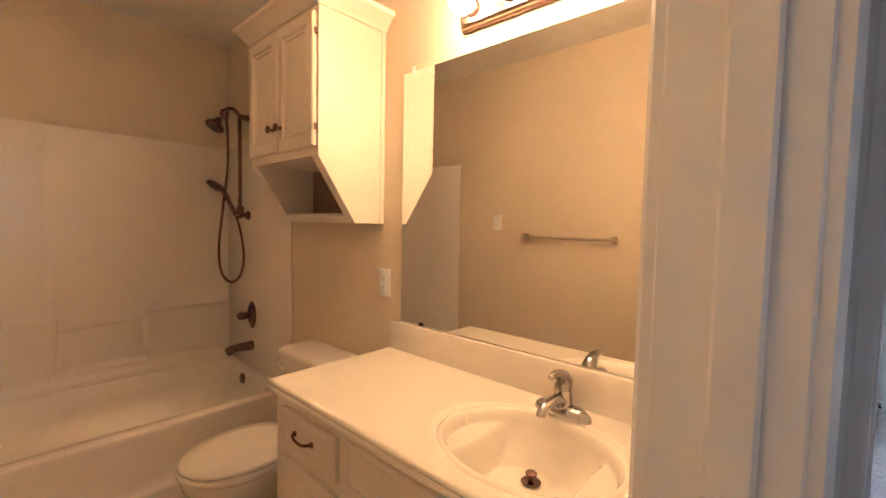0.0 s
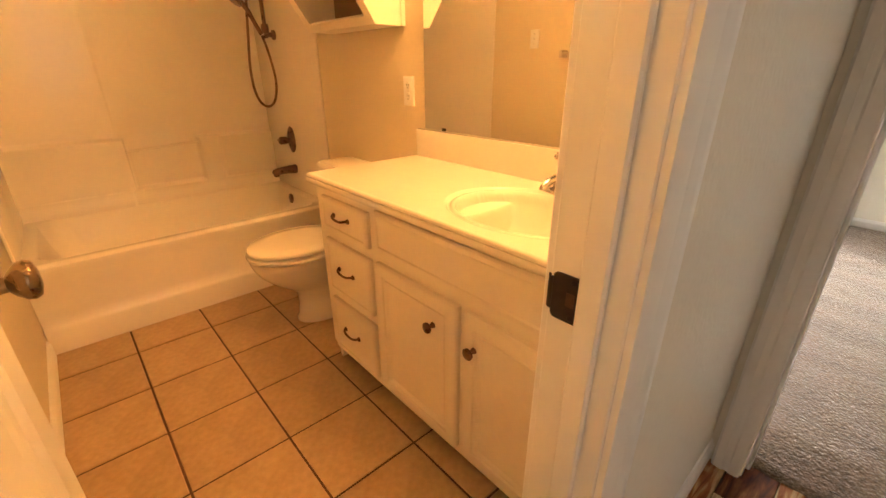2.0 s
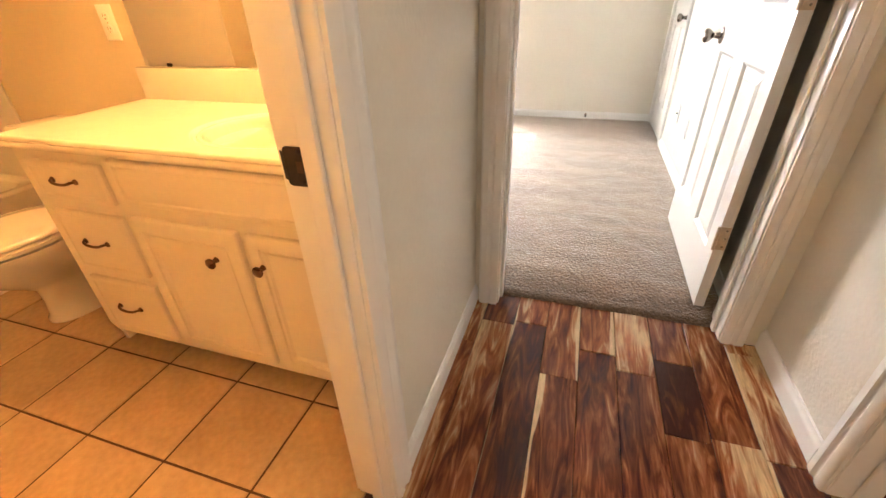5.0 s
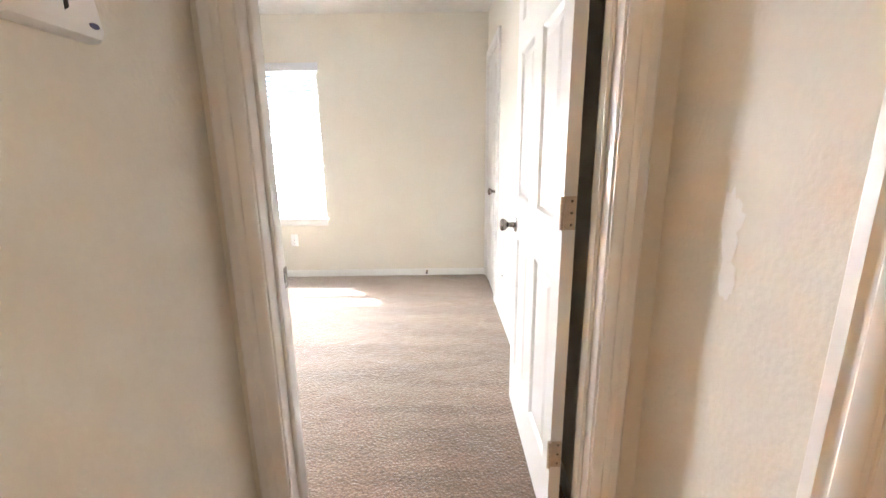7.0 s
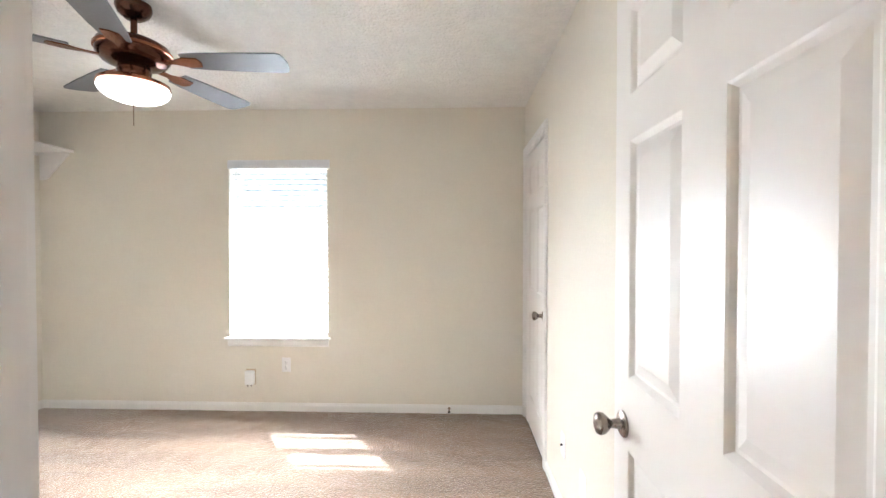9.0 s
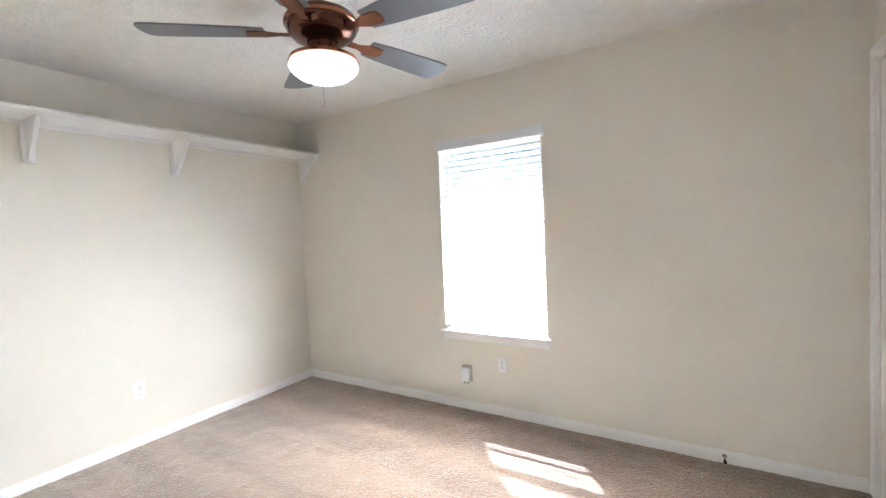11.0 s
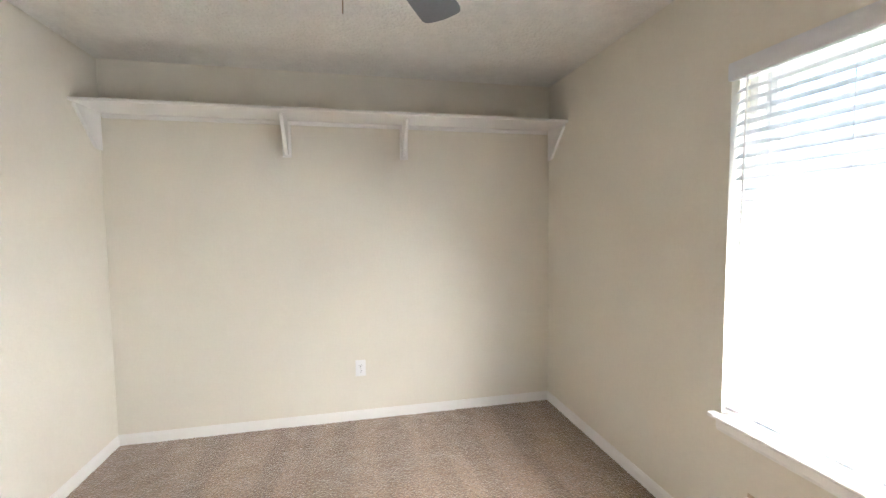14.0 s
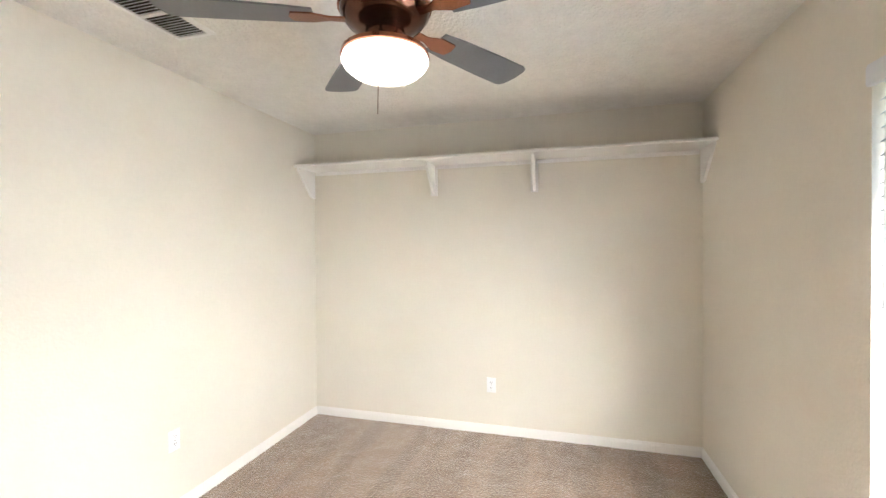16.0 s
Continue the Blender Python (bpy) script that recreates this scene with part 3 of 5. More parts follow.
# strike plate with its curved lip and latch hole, on the bathroom jamb
st = thing("strike_plate", (-0.0595, JY1 - 0.001, 0.888), "dark bronze strike plate on the bathroom jamb", "strike plate")
bm = rings([[(0.001 + u, d, v) for u, v, _ in rrect(0.023 - i, 0.031 - i, 0.007, 0, n=4)] for d, i in ((0, 0), (-0.0016, 0), (-0.0022, 0.0008))])
part("plate", bm, IRON, st)
part("lip", rings([[(-0.022 - 0.012 * math.sin(a), -0.001 + 0.012 * (1 - math.cos(a)) + s, z) for a in (0, 0.5, 1.0, 1.4)] + [(-0.022 - 0.010 * math.sin(a), 0.001 + 0.012 * (1 - math.cos(a)) + s, z) for a in (1.4, 1.0, 0.5, 0)] for z, s in ((-0.022, 0), (0.022, 0))]), IRON, st, smooth=40)
part("latch_hole", box(-0.002, 0.009, -0.0026, -0.0021, -0.009, 0.009), GROUT, st)
for dz in (-0.024, 0.024):
    part("screw", lathe([(0, 0.002), (0.0042, 0.002), (0.003, 0.0032), (0, 0.0032)], Matrix.Translation((0.006, 0, dz)) @ R90X, 10), DARK, st)
st2 = thing("strike_plate", (DX0 + 0.001, RY0 - 0.02, 0.93), "satin nickel strike plate on the bedroom jamb", "strike plate")
part("plate", box(0, 0.0018, -0.02, 0.022, -0.029, 0.029, 0.0006), NICKEL, st2)
part("latch_hole", box(0.0018, 0.0022, -0.006, 0.006, -0.012, 0.012), DARK, st2)


# ---- wall plates ----


def wall_plate(name, at, rz, label, kind_of, group=""):
    """A plate on a wall, facing local -y: duplex outlet, switch, or coax."""
    t = thing(name, at, label, "outlet" if kind_of == "outlet" else "switch" if kind_of == "switch" else "wall plate", group, rz)
    part("cover_plate", panel(-0.035, 0.035, -0.057, 0.057, [(0, -0.003), (0.004, -0.0055), (0.005, -0.006)], 0), PLASTIC, t, smooth=30)
    if kind_of == "outlet":
        for dz in (-0.021, 0.021):
            rc = part("receptacle", lathe([(0, 0.0055), (0.0165, 0.0055), (0.0165, 0.0075), (0.015, 0.0085), (0, 0.0085)], Matrix.Translation((0, 0, dz)) @ R90X, 20), PLASTIC, t, smooth=30)
            for dx, hh in ((-0.006, 0.0045), (0.006, 0.0035)):
                part("slot", box(dx - 0.001, dx + 0.001, -0.0088, -0.008, dz + 0.003 - hh, dz + 0.003 + hh), DARK, rc)
            part("ground_hole", lathe([(0, 0.008), (0.0024, 0.008), (0.0024, 0.0088), (0, 0.0088)], Matrix.Translation((0, 0, dz - 0.008)) @ R90X, 8), DARK, rc)
        part("screw", lathe([(0, 0.005), (0.003, 0.005), (0.002, 0.0068), (0, 0.0068)], R90X.copy(), 8), NICKEL, t)
    elif kind_of == "switch":
        part("toggle", prism([(-0.006, -0.006), (-0.006, 0.006), (-0.017, 0.009), (-0.018, 0.003)], "x", -0.005, 0.005), PLASTIC, t)
        for dz in (-0.03, 0.03):
            part("screw", lathe([(0, 0.005), (0.003, 0.005), (0.002, 0.0068), (0, 0.0068)], Matrix.Translation((0, 0, dz)) @ R90X, 8), NICKEL, t)
    else:
        part("coax_stud", lathe([(0, 0.005), (0.006, 0.005), (0.006, 0.009), (0.0045, 0.009), (0.0045, 0.016), (0, 0.016)], R90X.copy(), 12), DARK, t)
    return t


wall_plate("wall_outlet", (-1.309, BY1 - 0.001, 1.059), 0, "white duplex outlet beside the vanity mirror", "outlet")
wall_plate("wall_outlet", (-0.919, RY1 - 0.001, 0.412), 0, "white duplex outlet under the window", "outlet")
wall_plate("wall_outlet", (RX0 + 0.001, 2.959, 0.412), 90, "white duplex outlet on the shelf wall", "outlet")
wall_plate("wall_outlet", (-1.548, RY0 + 0.001, 0.440), 180, "white duplex outlet on the bedroom wall", "outlet")
wall_plate("wall_outlet", (RX1 - 0.001, 2.875, 0.365), -90, "white duplex outlet near the bedroom door", "outlet")
wall_plate("cable_plate", (RX1 - 0.001, 3.195, 0.385), -90, "white cable plate with a dark stud", "cable")
wall_plate("light_switch", (-1.722, BY0 + 0.001, 1.33), 180, "white toggle light switch on the bathroom wall", "switch")

ad = thing("cable_box", (-1.205, RY1 - 0.001, 0.315), "small white plastic cable box below the window", "cable box")
part("back_plate", box(-0.040, 0.040, -0.006, 0, -0.062, 0.062, 0.002), HINGE_TAN, ad, "beige back plate")
part("housing", box(-0.034, 0.034, -0.045, -0.006, -0.058, 0.052, 0.006, seg=2), PLASTIC, ad, smooth=40)
part("front_cover", box(-0.026, 0.026, -0.048, -0.045, -0.045, 0.040, 0.0015), PLASTIC, ad)
for dx in (-0.014, 0.014):
    part("connector", lathe([(0, -0.072), (0.005, -0.072), (0.005, -0.058), (0, -0.058)], Matrix.Translation((dx, -0.028, 0)), 10), NICKEL, ad, "small metal connector")

ds = thing("door_stop", (0.382, RY1 - 0.014, 0.082), "small metal door stop on the baseboard", "door stop")
part("stem", lathe([(0.011, 0), (0.011, 0.003), (0.005, 0.006), (0.0045, 0.06), (0.0, 0.06)], R90X.copy(), 12), BRASS, ds, smooth=40)
part("rubber_tip", lathe([(0, 0.058), (0.008, 0.058), (0.009, 0.072), (0.005, 0.076), (0, 0.076)], R90X.copy(), 12), DARK, ds, "dark rubber tip", 40)

# lighter touch-up paint on the hall wall
def spot(y, z, w, h, seed, proud=0.0012):
    bm = bmesh.new()
    n = 22
    f = [bm.verts.new((HX1 - proud, y + w * math.cos(a) * (0.75 + 0.5 * noise.noise((math.cos(a) * 2, math.sin(a) * 2, seed))), z + h * math.sin(a) * (0.75 + 0.5 * noise.noise((math.cos(a) * 2, math.sin(a) * 2, seed + 5))))) for a in (2 * math.pi * k / n for k in range(n))]
    bm.faces.new(f)
    ob = link_mesh("touch_up_spot", bm, PATCH)
    ob.parent = wall_hall_right


spot(1.095, 1.12, 0.035, 0.085, 1)
spot(1.085, 1.02, 0.030, 0.045, 8, 0.0020)

# ---- thermostat on the hall wall ----
th = thing("thermostat", (HX0 + 0.001, 0.970, 1.459), "white wall thermostat with a small dark display", "thermostat", rz=90)
bm = bmesh.new()
loops = []
for d, ins in ((0, 0.0), (-0.016, 0.0), (-0.024, 0.004), (-0.028, 0.012)):
    x0, x1, zz = -0.085 + ins, 0.068 - ins, 0.045 - ins
    lp = [(x0, d, -zz), (x1 - 0.006, d, -zz), (x1, d, -zz + 0.012), (x1 - 0.008, d, zz - 0.03), (x1 - 0.03, d, zz), (x0, d, zz)]
    loops.append(lp)
part("housing", rings(loops), PLASTIC, th, smooth=30)
part("display", box(-0.060, -0.018, -0.0295, -0.028, -0.006, 0.026, 0.0005), LCD, th, "dark grey display")
part("display_frame", panel(-0.066, -0.012, -0.012, 0.032, [(0, -0.0285), (0.005, -0.0292)], -0.0275), PLASTIC, th)
part("finger_slot", prism([(-0.004, -0.018), (0.003, -0.013), (0.003, 0.022), (-0.004, 0.026)], "y", -0.0290, -0.0278), DARK, th, "dark finger slot")
part("badge", lathe([(0, 0.0275), (0.0075, 0.0275), (0.007, 0.0292), (0, 0.0292)], Matrix.Translation((0.042, 0, -0.026)) @ R90X @ Matrix.Diagonal((1.2, 0.55, 1, 1)), 20), BLUE, th, "dark blue oval badge")

# ---- bathroom vanity ----
VX0, VX1, VY = -1.236, BX - 0.004, 0.705
va = thing("vanity_cabinet", ((VX0 + VX1) / 2, (VY + BY1) / 2, 0), "cream painted vanity cabinet with drawers and doors", "cabinet")
vb = Vector(va.matrix_world.translation)


def vpart(name, bm, mat, label="", parent=None, smooth=None):
    bmesh.ops.translate(bm, vec=-vb, verts=bm.verts)
    return part(name, bm, mat, parent or va, label, smooth)


vpart("side_panel", prism([(VY, 0.10), (VY + 0.02, 0.035), (VY + 0.02, 0.005), (VY + 0.09, 0.005), (VY + 0.09, 0.06), (BY1 - 0.06, 0.06), (BY1 - 0.06, 0.005), (BY1 - 0.004, 0.005), (BY1 - 0.004, 0.774), (VY, 0.774)], "x", VX0, VX0 + 0.018), CABINET)
vpart("side_panel", box(VX1 - 0.018, VX1, VY, BY1 - 0.004, 0.005, 0.774), CABINET)
bm = box(VX0 + 0.018, VX1 - 0.018, VY, VY + 0.02, 0.722, 0.774)
box(VX0 + 0.018, VX1 - 0.018, VY, VY + 0.02, 0.075, 0.125, bm=bm)
for xa, xb, zt in ((VX0 + 0.018, VX0 + 0.07, 0.722), (-0.905, -0.835, 0.722), (-0.500, -0.445, 0.575), (VX1 - 0.05, VX1 - 0.018, 0.722)):
    box(xa, xb, VY, VY + 0.02, 0.125, zt, bm=bm)
box(VX0 + 0.07, -0.905, VY, VY + 0.02, 0.565, 0.632, bm=bm)
box(VX0 + 0.07, -0.905, VY, VY + 0.02, 0.315, 0.382, bm=bm)
box(-0.835, VX1 - 0.05, VY, VY + 0.02, 0.575, 0.645, bm=bm)
vpart("face_frame", bm, CABINET)
vpart("toe_board", box(VX0 + 0.018, VX1 - 0.018, VY + 0.075, VY + 0.09, 0.005, 0.075), CABINET)
vpart("inside", box(VX0 + 0.018, VX1 - 0.018, VY + 0.021, BY1 - 0.01, 0.076, 0.66), DARKIN, "dark cabinet inside")


def front(name, x0, x1, z0, z1, style):
    """A lipped cabinet front on the face frame."""
    steps = {"drawer": [(0, -0.012), (0.004, -0.017), (0.010, -0.019), (0.016, -0.019), (0.020, -0.016)],
             "door": [(0, -0.012), (0.004, -0.017), (0.010, -0.019), (0.036, -0.019), (0.040, -0.014), (0.046, -0.013), (0.050, -0.016), (0.058, -0.011)]}[style]
    bm = panel(x0, x1, z0, z1, steps, 0)
    bmesh.ops.translate(bm, vec=(0, VY - 0.0005, 0), verts=bm.verts)
    return vpart(name, bm, CABINET, smooth=20)


def pull(parent, x, z):
    """A dark bow handle on two feet."""
    y = VY - 0.019
    pts = curve([(x - 0.047, y - 0.002, z + 0.006), (x - 0.041, y - 0.011, z + 0.006), (x - 0.024, y - 0.016, z + 0.001), (x, y - 0.017, z - 0.001), (x + 0.024, y - 0.016, z + 0.001), (x + 0.041, y - 0.011, z + 0.006), (x + 0.047, y - 0.002, z + 0.006)], 4)
    h = vpart("handle", tube(pts, 0.0042, 8), BRONZE, "dark bronze bow handle", parent, 60)
    for dx in (-0.046, 0.046):
        vpart("handle_foot", lathe([(0, 0), (0.009, 0), (0.008, 0.004), (0.004, 0.007), (0, 0.007)], Matrix.Translation((x + dx, y, z + 0.005)) @ R90X, 12), BRONZE, "", h, 40)


def round_knob(parent, x, z):
    vpart("knob", lathe([(0, 0), (0.009, 0), (0.0075, 0.004), (0.0055, 0.012), (0.010, 0.017), (0.0155, 0.020), (0.016, 0.025), (0.011, 0.029), (0, 0.030)], Matrix.Translation((x, VY - 0.019, z)) @ R90X, 18), BRONZE, "dark bronze round knob", parent, 50)


for z0, z1 in ((0.618, 0.738), (0.369, 0.580), (0.106, 0.332)):
    d = front("drawer", VX0 + 0.056, -0.893, z0, z1, "drawer")
    pull(d, -1.043, (z0 + z1) / 2 + 0.002)
front("false_drawer", -0.846, VX1 - 0.036, 0.630, 0.760, "drawer")
round_knob(front("cabinet_door", -0.857, -0.487, 0.106, 0.588, "door"), -0.577, 0.495)
round_knob(front("cabinet_door", -0.460, VX1 - 0.036, 0.106, 0.588, "door"), -0.422, 0.495)

# cultured-marble top with its moulded shell basin and back splash, one casting
SCX, SCY, CZ = -0.462, 0.915, 0.806


def ease(a, b, v):
    k = min(1.0, max(0.0, (v - a) / (b - a)))
    return k * k * (3 - 2 * k)


def basin_depth(x, y):
    """How far the top dips at a place: two lip grooves round an oval, crescent ledges at the sides, a bowl."""
    u, v = (x - SCX) / 0.225, (y - SCY) / 0.175
    r = math.hypot(u, v)
    z = -0.010 * ease(1.08, 1.03, r) + 0.007 * ease(1.02, 0.98, r) - 0.010 * ease(0.95, 0.91, r)
    if r < 0.90:
        deep = 0.108 * min(1.0, (1 - (r / 0.90) ** 2) * 1.55) ** 0.6
        ledge = 0.020 + 0.014 * (1 - r)
        s = ease(0.46, 0.60, abs(u) - 0.20 * max(0.0, v + 0.15) ** 2 + 0.10 * v)
        z -= deep * (1 - s) + min(deep, ledge) * s
    return z


top = thing("vanity_counter", (SCX, SCY, CZ), "ivory cultured-marble vanity top with an oval basin", "counter")
bm = bmesh.new()
x0, x1, y0, y1 = -1.245, BX - 0.003, 0.692, BY1 - 0.003
xs = [x0 + (x1 - x0) * i / 260 for i in range(261)]
ys = [y0 + (y1 - y0) * j / 150 for j in range(151)]
grid = [[bm.verts.new((x - SCX, y - SCY, basin_depth(x, y))) for x in xs] for y in ys]
for j in range(150):
    for i in range(260):
        bm.faces.new((grid[j][i], grid[j][i + 1], grid[j + 1][i + 1], grid[j + 1][i]))
part("deck", bm, MARBLE, top, smooth=50)
edge = [(0.0, 0.0), (-0.006, -0.001), (-0.011, -0.005), (-0.012, -0.012), (-0.008, -0.017), (-0.013, -0.021), (-0.015, -0.028), (-0.012, -0.034), (0.004, -0.036), (0.02, -0.036), (0.02, -0.004)]
part("front_edge", rings([[(s - SCX + (u if s < -1 else 0), y0 + u - SCY, v - 0.0003) for u, v in edge] for s in (x0, x1)]), MARBLE, top, smooth=45)
part("side_edge", rings([[(x0 + u - SCX, s - SCY + (u if s < 1 else 0), v - 0.0003) for u, v in edge] for s in (y0, y1)]), MARBLE, top, smooth=45)
part("back_splash", box(-1.243 - SCX, x1 - SCX, y1 - 0.021 - SCY, y1 - SCY, -0.002, 0.110, 0.004, seg=2), MARBLE, top, smooth=40)
dr = part("drain", lathe([(0.0, -0.1245), (0.022, -0.1245), (0.024, -0.122), (0.021, -0.120), (0.017, -0.1215), (0, -0.1215)], Matrix.Translation((-0.010, 0.045, 0.006)), 24), BRONZE, top, "dark metal drain ring", 40)
part("stopper", lathe([(0, -0.124), (0.006, -0.124), (0.006, -0.112), (0.013, -0.110), (0.014, -0.101), (0.010, -0.098), (0, -0.098)], Matrix.Translation((-0.010, 0.045, 0.006)), 20), BRONZE, dr, smooth=40)

fa = thing("sink_faucet", (-0.470, 1.108, CZ), "chrome single-lever sink faucet", "faucet")
part("base", rings([[(0.080 * k * math.cos(a), (0.030 * k) * math.sin(a) * (1 - 0.25 * abs(math.cos(a)) ** 3), z) for a in (2 * math.pi * i / 28 for i in range(28))] for k, z in ((1.0, 0.0), (1.0, 0.006), (0.94, 0.018), (0.80, 0.026), (0.40, 0.029))]), CHROME, fa, smooth=60)
part("body", lathe([(0.027, 0.02), (0.025, 0.045), (0.022, 0.065), (0.023, 0.078), (0.018, 0.09), (0.0, 0.096)], Matrix(), 24), CHROME, fa, smooth=60)
part("spout", tube(curve([(0, -0.008, 0.035), (0, -0.045, 0.052), (0, -0.090, 0.050), (0, -0.112, 0.040), (0, -0.116, 0.032)], 5), [0.019, 0.0185, 0.018, 0.0175, 0.017, 0.0165, 0.016, 0.0155, 0.015, 0.0145, 0.014, 0.0135, 0.013, 0.0128, 0.0126, 0.0125, 0.0122, 0.012, 0.012, 0.012, 0.0115], 14), CHROME, fa, smooth=60)
part("lever", tube(curve([(0, 0.012, 0.080), (0, -0.005, 0.102), (0, -0.030, 0.116), (0, -0.058, 0.120), (0, -0.074, 0.116)], 5), [0.021, 0.022, 0.022, 0.021, 0.020, 0.019, 0.018, 0.0165, 0.015, 0.014, 0.013, 0.012, 0.011, 0.0105, 0.010, 0.0095, 0.009, 0.0085, 0.008, 0.007, 0.004], 14), CHROME, fa, smooth=60)

mi = thing("vanity_mirror", (-0.648, BY1 - 0.001, 0.917), "large frameless wall mirror above the vanity", "mirror")
part("glass", box(-0.556, 0.556, -0.006, 0, 0.001, 0.955, 0.0015), MIRROR, mi)
for dx, dz, s in ((-0.44, 0.0, 1),):
    part("clip", box(dx - 0.01, dx + 0.01, -0.010, -0.0065, dz + 0.001, dz + 0.012, 0.001), DARK, mi, "small dark mirror clip")
for dx in (-0.50, 0.3):
    part("clip", box(dx - 0.007, dx + 0.007, -0.010, -0.0065, 0.943, 0.972, 0.001), PLASTIC, mi, "small clear mirror clip")

lb = thing("vanity_light", (-0.635, BY1 - 0.001, 1.938), "brown metal vanity light bar with round bulbs lit", "light bar")
part("back_bar", rings([[(sx * (0.285 - i) , -d, z) for sx, z in ((-1, 0.02 + i * 0.6), (-0.965, i * 0.6), (0.965, i * 0.6), (1, 0.02 + i * 0.6), (1, 0.095 - i * 0.6), (0.965, 0.115 - i * 0.6), (-0.965, 0.115 - i * 0.6), (-1, 0.095 - i * 0.6))] for d, i in ((0, 0), (0.012, 0), (0.018, 0.008), (0.026, 0.010), (0.034, 0.022))]), BAR, lb, smooth=30)
for k in range(4):
    x = -0.2175 + 0.145 * k
    sk = part("socket", lathe([(0.026, 0.03), (0.026, 0.046), (0.022, 0.05), (0, 0.05)], Matrix.Translation((x, 0, 0.055)) @ R90X, 20), BAR, lb, smooth=40)
    part("bulb", lathe([(0.0, 0.128), (0.018, 0.124), (0.033, 0.112), (0.040, 0.090), (0.037, 0.072), (0.026, 0.058), (0.014, 0.051), (0.0, 0.051)], Matrix.Translation((x, 0, 0.055)) @ R90X, 24), BULB, sk, "lit frosted globe bulb", 60)

# ---- over-toilet cabinet ----
cb = thing("toilet_cabinet", (-1.597, BY1 - 0.002, 1.300), "cream wall cabinet with two doors over an open slanted cubby", "cabinet")
CW, CY = 0.2725, -0.298           # half width, front
sidep = [(0, 0), (-0.138, 0), (CY, 0.238), (CY, 0.765), (0, 0.765)]
part("side_panel", prism(sidep, "x", -CW, -CW + 0.018), CABINET, cb)
part("side_panel", prism(sidep, "x", CW - 0.018, CW), CABINET, cb)
part("scribe_strip", box(CW, CW + 0.006, -0.020, 0, 0.0, 0.765, 0.001), CABINET, cb)
# back panel is a darker brown than the cream parts around it
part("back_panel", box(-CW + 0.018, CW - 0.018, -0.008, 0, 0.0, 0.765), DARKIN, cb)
part("bottom_board", box(-CW + 0.018, CW - 0.018, -0.138, -0.008, 0.0, 0.016), CABINET, cb)
part("middle_shelf", box(-CW + 0.018, CW - 0.018, CY + 0.018, -0.008, 0.246, 0.262), CABINET, cb)
part("top_board", box(-CW + 0.018, CW - 0.018, CY + 0.018, -0.008, 0.749, 0.765), CABINET, cb)
bm = box(-CW + 0.018, CW - 0.018, CY, CY + 0.018, 0.240, 0.290)
box(-CW + 0.018, CW - 0.018, CY, CY + 0.018, 0.715, 0.765, bm=bm)
for xa in (-CW + 0.018, CW - 0.045, -0.018):
    box(xa, xa + (0.036 if xa == -0.018 else 0.027), CY, CY + 0.018, 0.290, 0.715, bm=bm)
part("face_frame", bm, CABINET, cb)
for nm, poly in (("slant_rail", [(-0.138, 0.0), (-0.156, 0.028), (-0.141, 0.038), (-0.123, 0.010)]),):
    part(nm, prism(poly, "x", -CW + 0.018, CW - 0.018), CABINET, cb)
for xa in (-CW + 0.018, CW - 0.046):
    part("slant_stile", prism([(-0.150, 0.019), (CY, 0.239), (CY + 0.02, 0.239), (-0.130, 0.019)], "x", xa, xa + 0.028), CABINET, cb)
crown = [(u, v - 0.035) for u, v in ((0, 0.795), (0.010, 0.795), (0.014, 0.806), (0.022, 0.812), (0.040, 0.835), (0.050, 0.842), (0.056, 0.846), (0.058, 0.862), (0, 0.862))]
part("crown_moulding", rings([[(sx * (CW + u), CY - u, v) for u, v in crown] for sx in (-1, 1)]), CABINET, cb, smooth=35)
for sx in (-1, 1):
    part("crown_moulding", rings([[(sx * (CW + u), yy - (u if yy < -0.1 else 0), v) for u, v in crown] for yy in (CY, 0)]), CABINET, cb, smooth=35)
for sx in (-1, 1):
    xa, xb = (-0.260, -0.004) if sx < 0 else (0.004, 0.260)
    bm = panel(xa, xb, 0.272, 0.738, [(0, -0.012), (0.004, -0.017), (0.010, -0.019), (0.040, -0.019), (0.044, -0.014), (0.050, -0.013), (0.054, -0.016), (0.062, -0.011)], 0)
    bmesh.ops.translate(bm, vec=(0, CY - 0.0005, 0), verts=bm.verts)
    d = part("cabinet_door", bm, CABINET, cb, smooth=20)
    part("knob", lathe([(0, 0), (0.009, 0), (0.0055, 0.010), (0.010, 0.016), (0.0155, 0.020), (0.015, 0.026), (0, 0.029)], Matrix.Translation((sx * 0.032, CY - 0.019, 0.362)) @ R90X, 18), BRONZE, d, "dark bronze round knob", 50)
    for z in (0.34, 0.67):
        part("cabinet_hinge", box(sx * 0.2605, sx * 0.2655, CY - 0.012, CY - 0.001, z - 0.012, z + 0.012, 0.001), BRONZE, d, "small dark hinge")

# ---- toilet ----
TX = -1.625
to = thing("toilet", (TX, BY1 - 0.012, 0), "almond two-piece toilet with its lid down", "toilet")
to.scale = (0.96, 0.96, 0.95)


def oval(cx, cy, rx, ry, z, n=36, sq=0.0):
    out = []
    for i in range(n):
        a = 2 * math.pi * i / n
        c, s = math.cos(a), math.sin(a)
        k = 1 + sq * (abs(c * s) * 2) ** 2
        out.append((cx + rx * c * k, cy + ry * s * k, z))
    return out


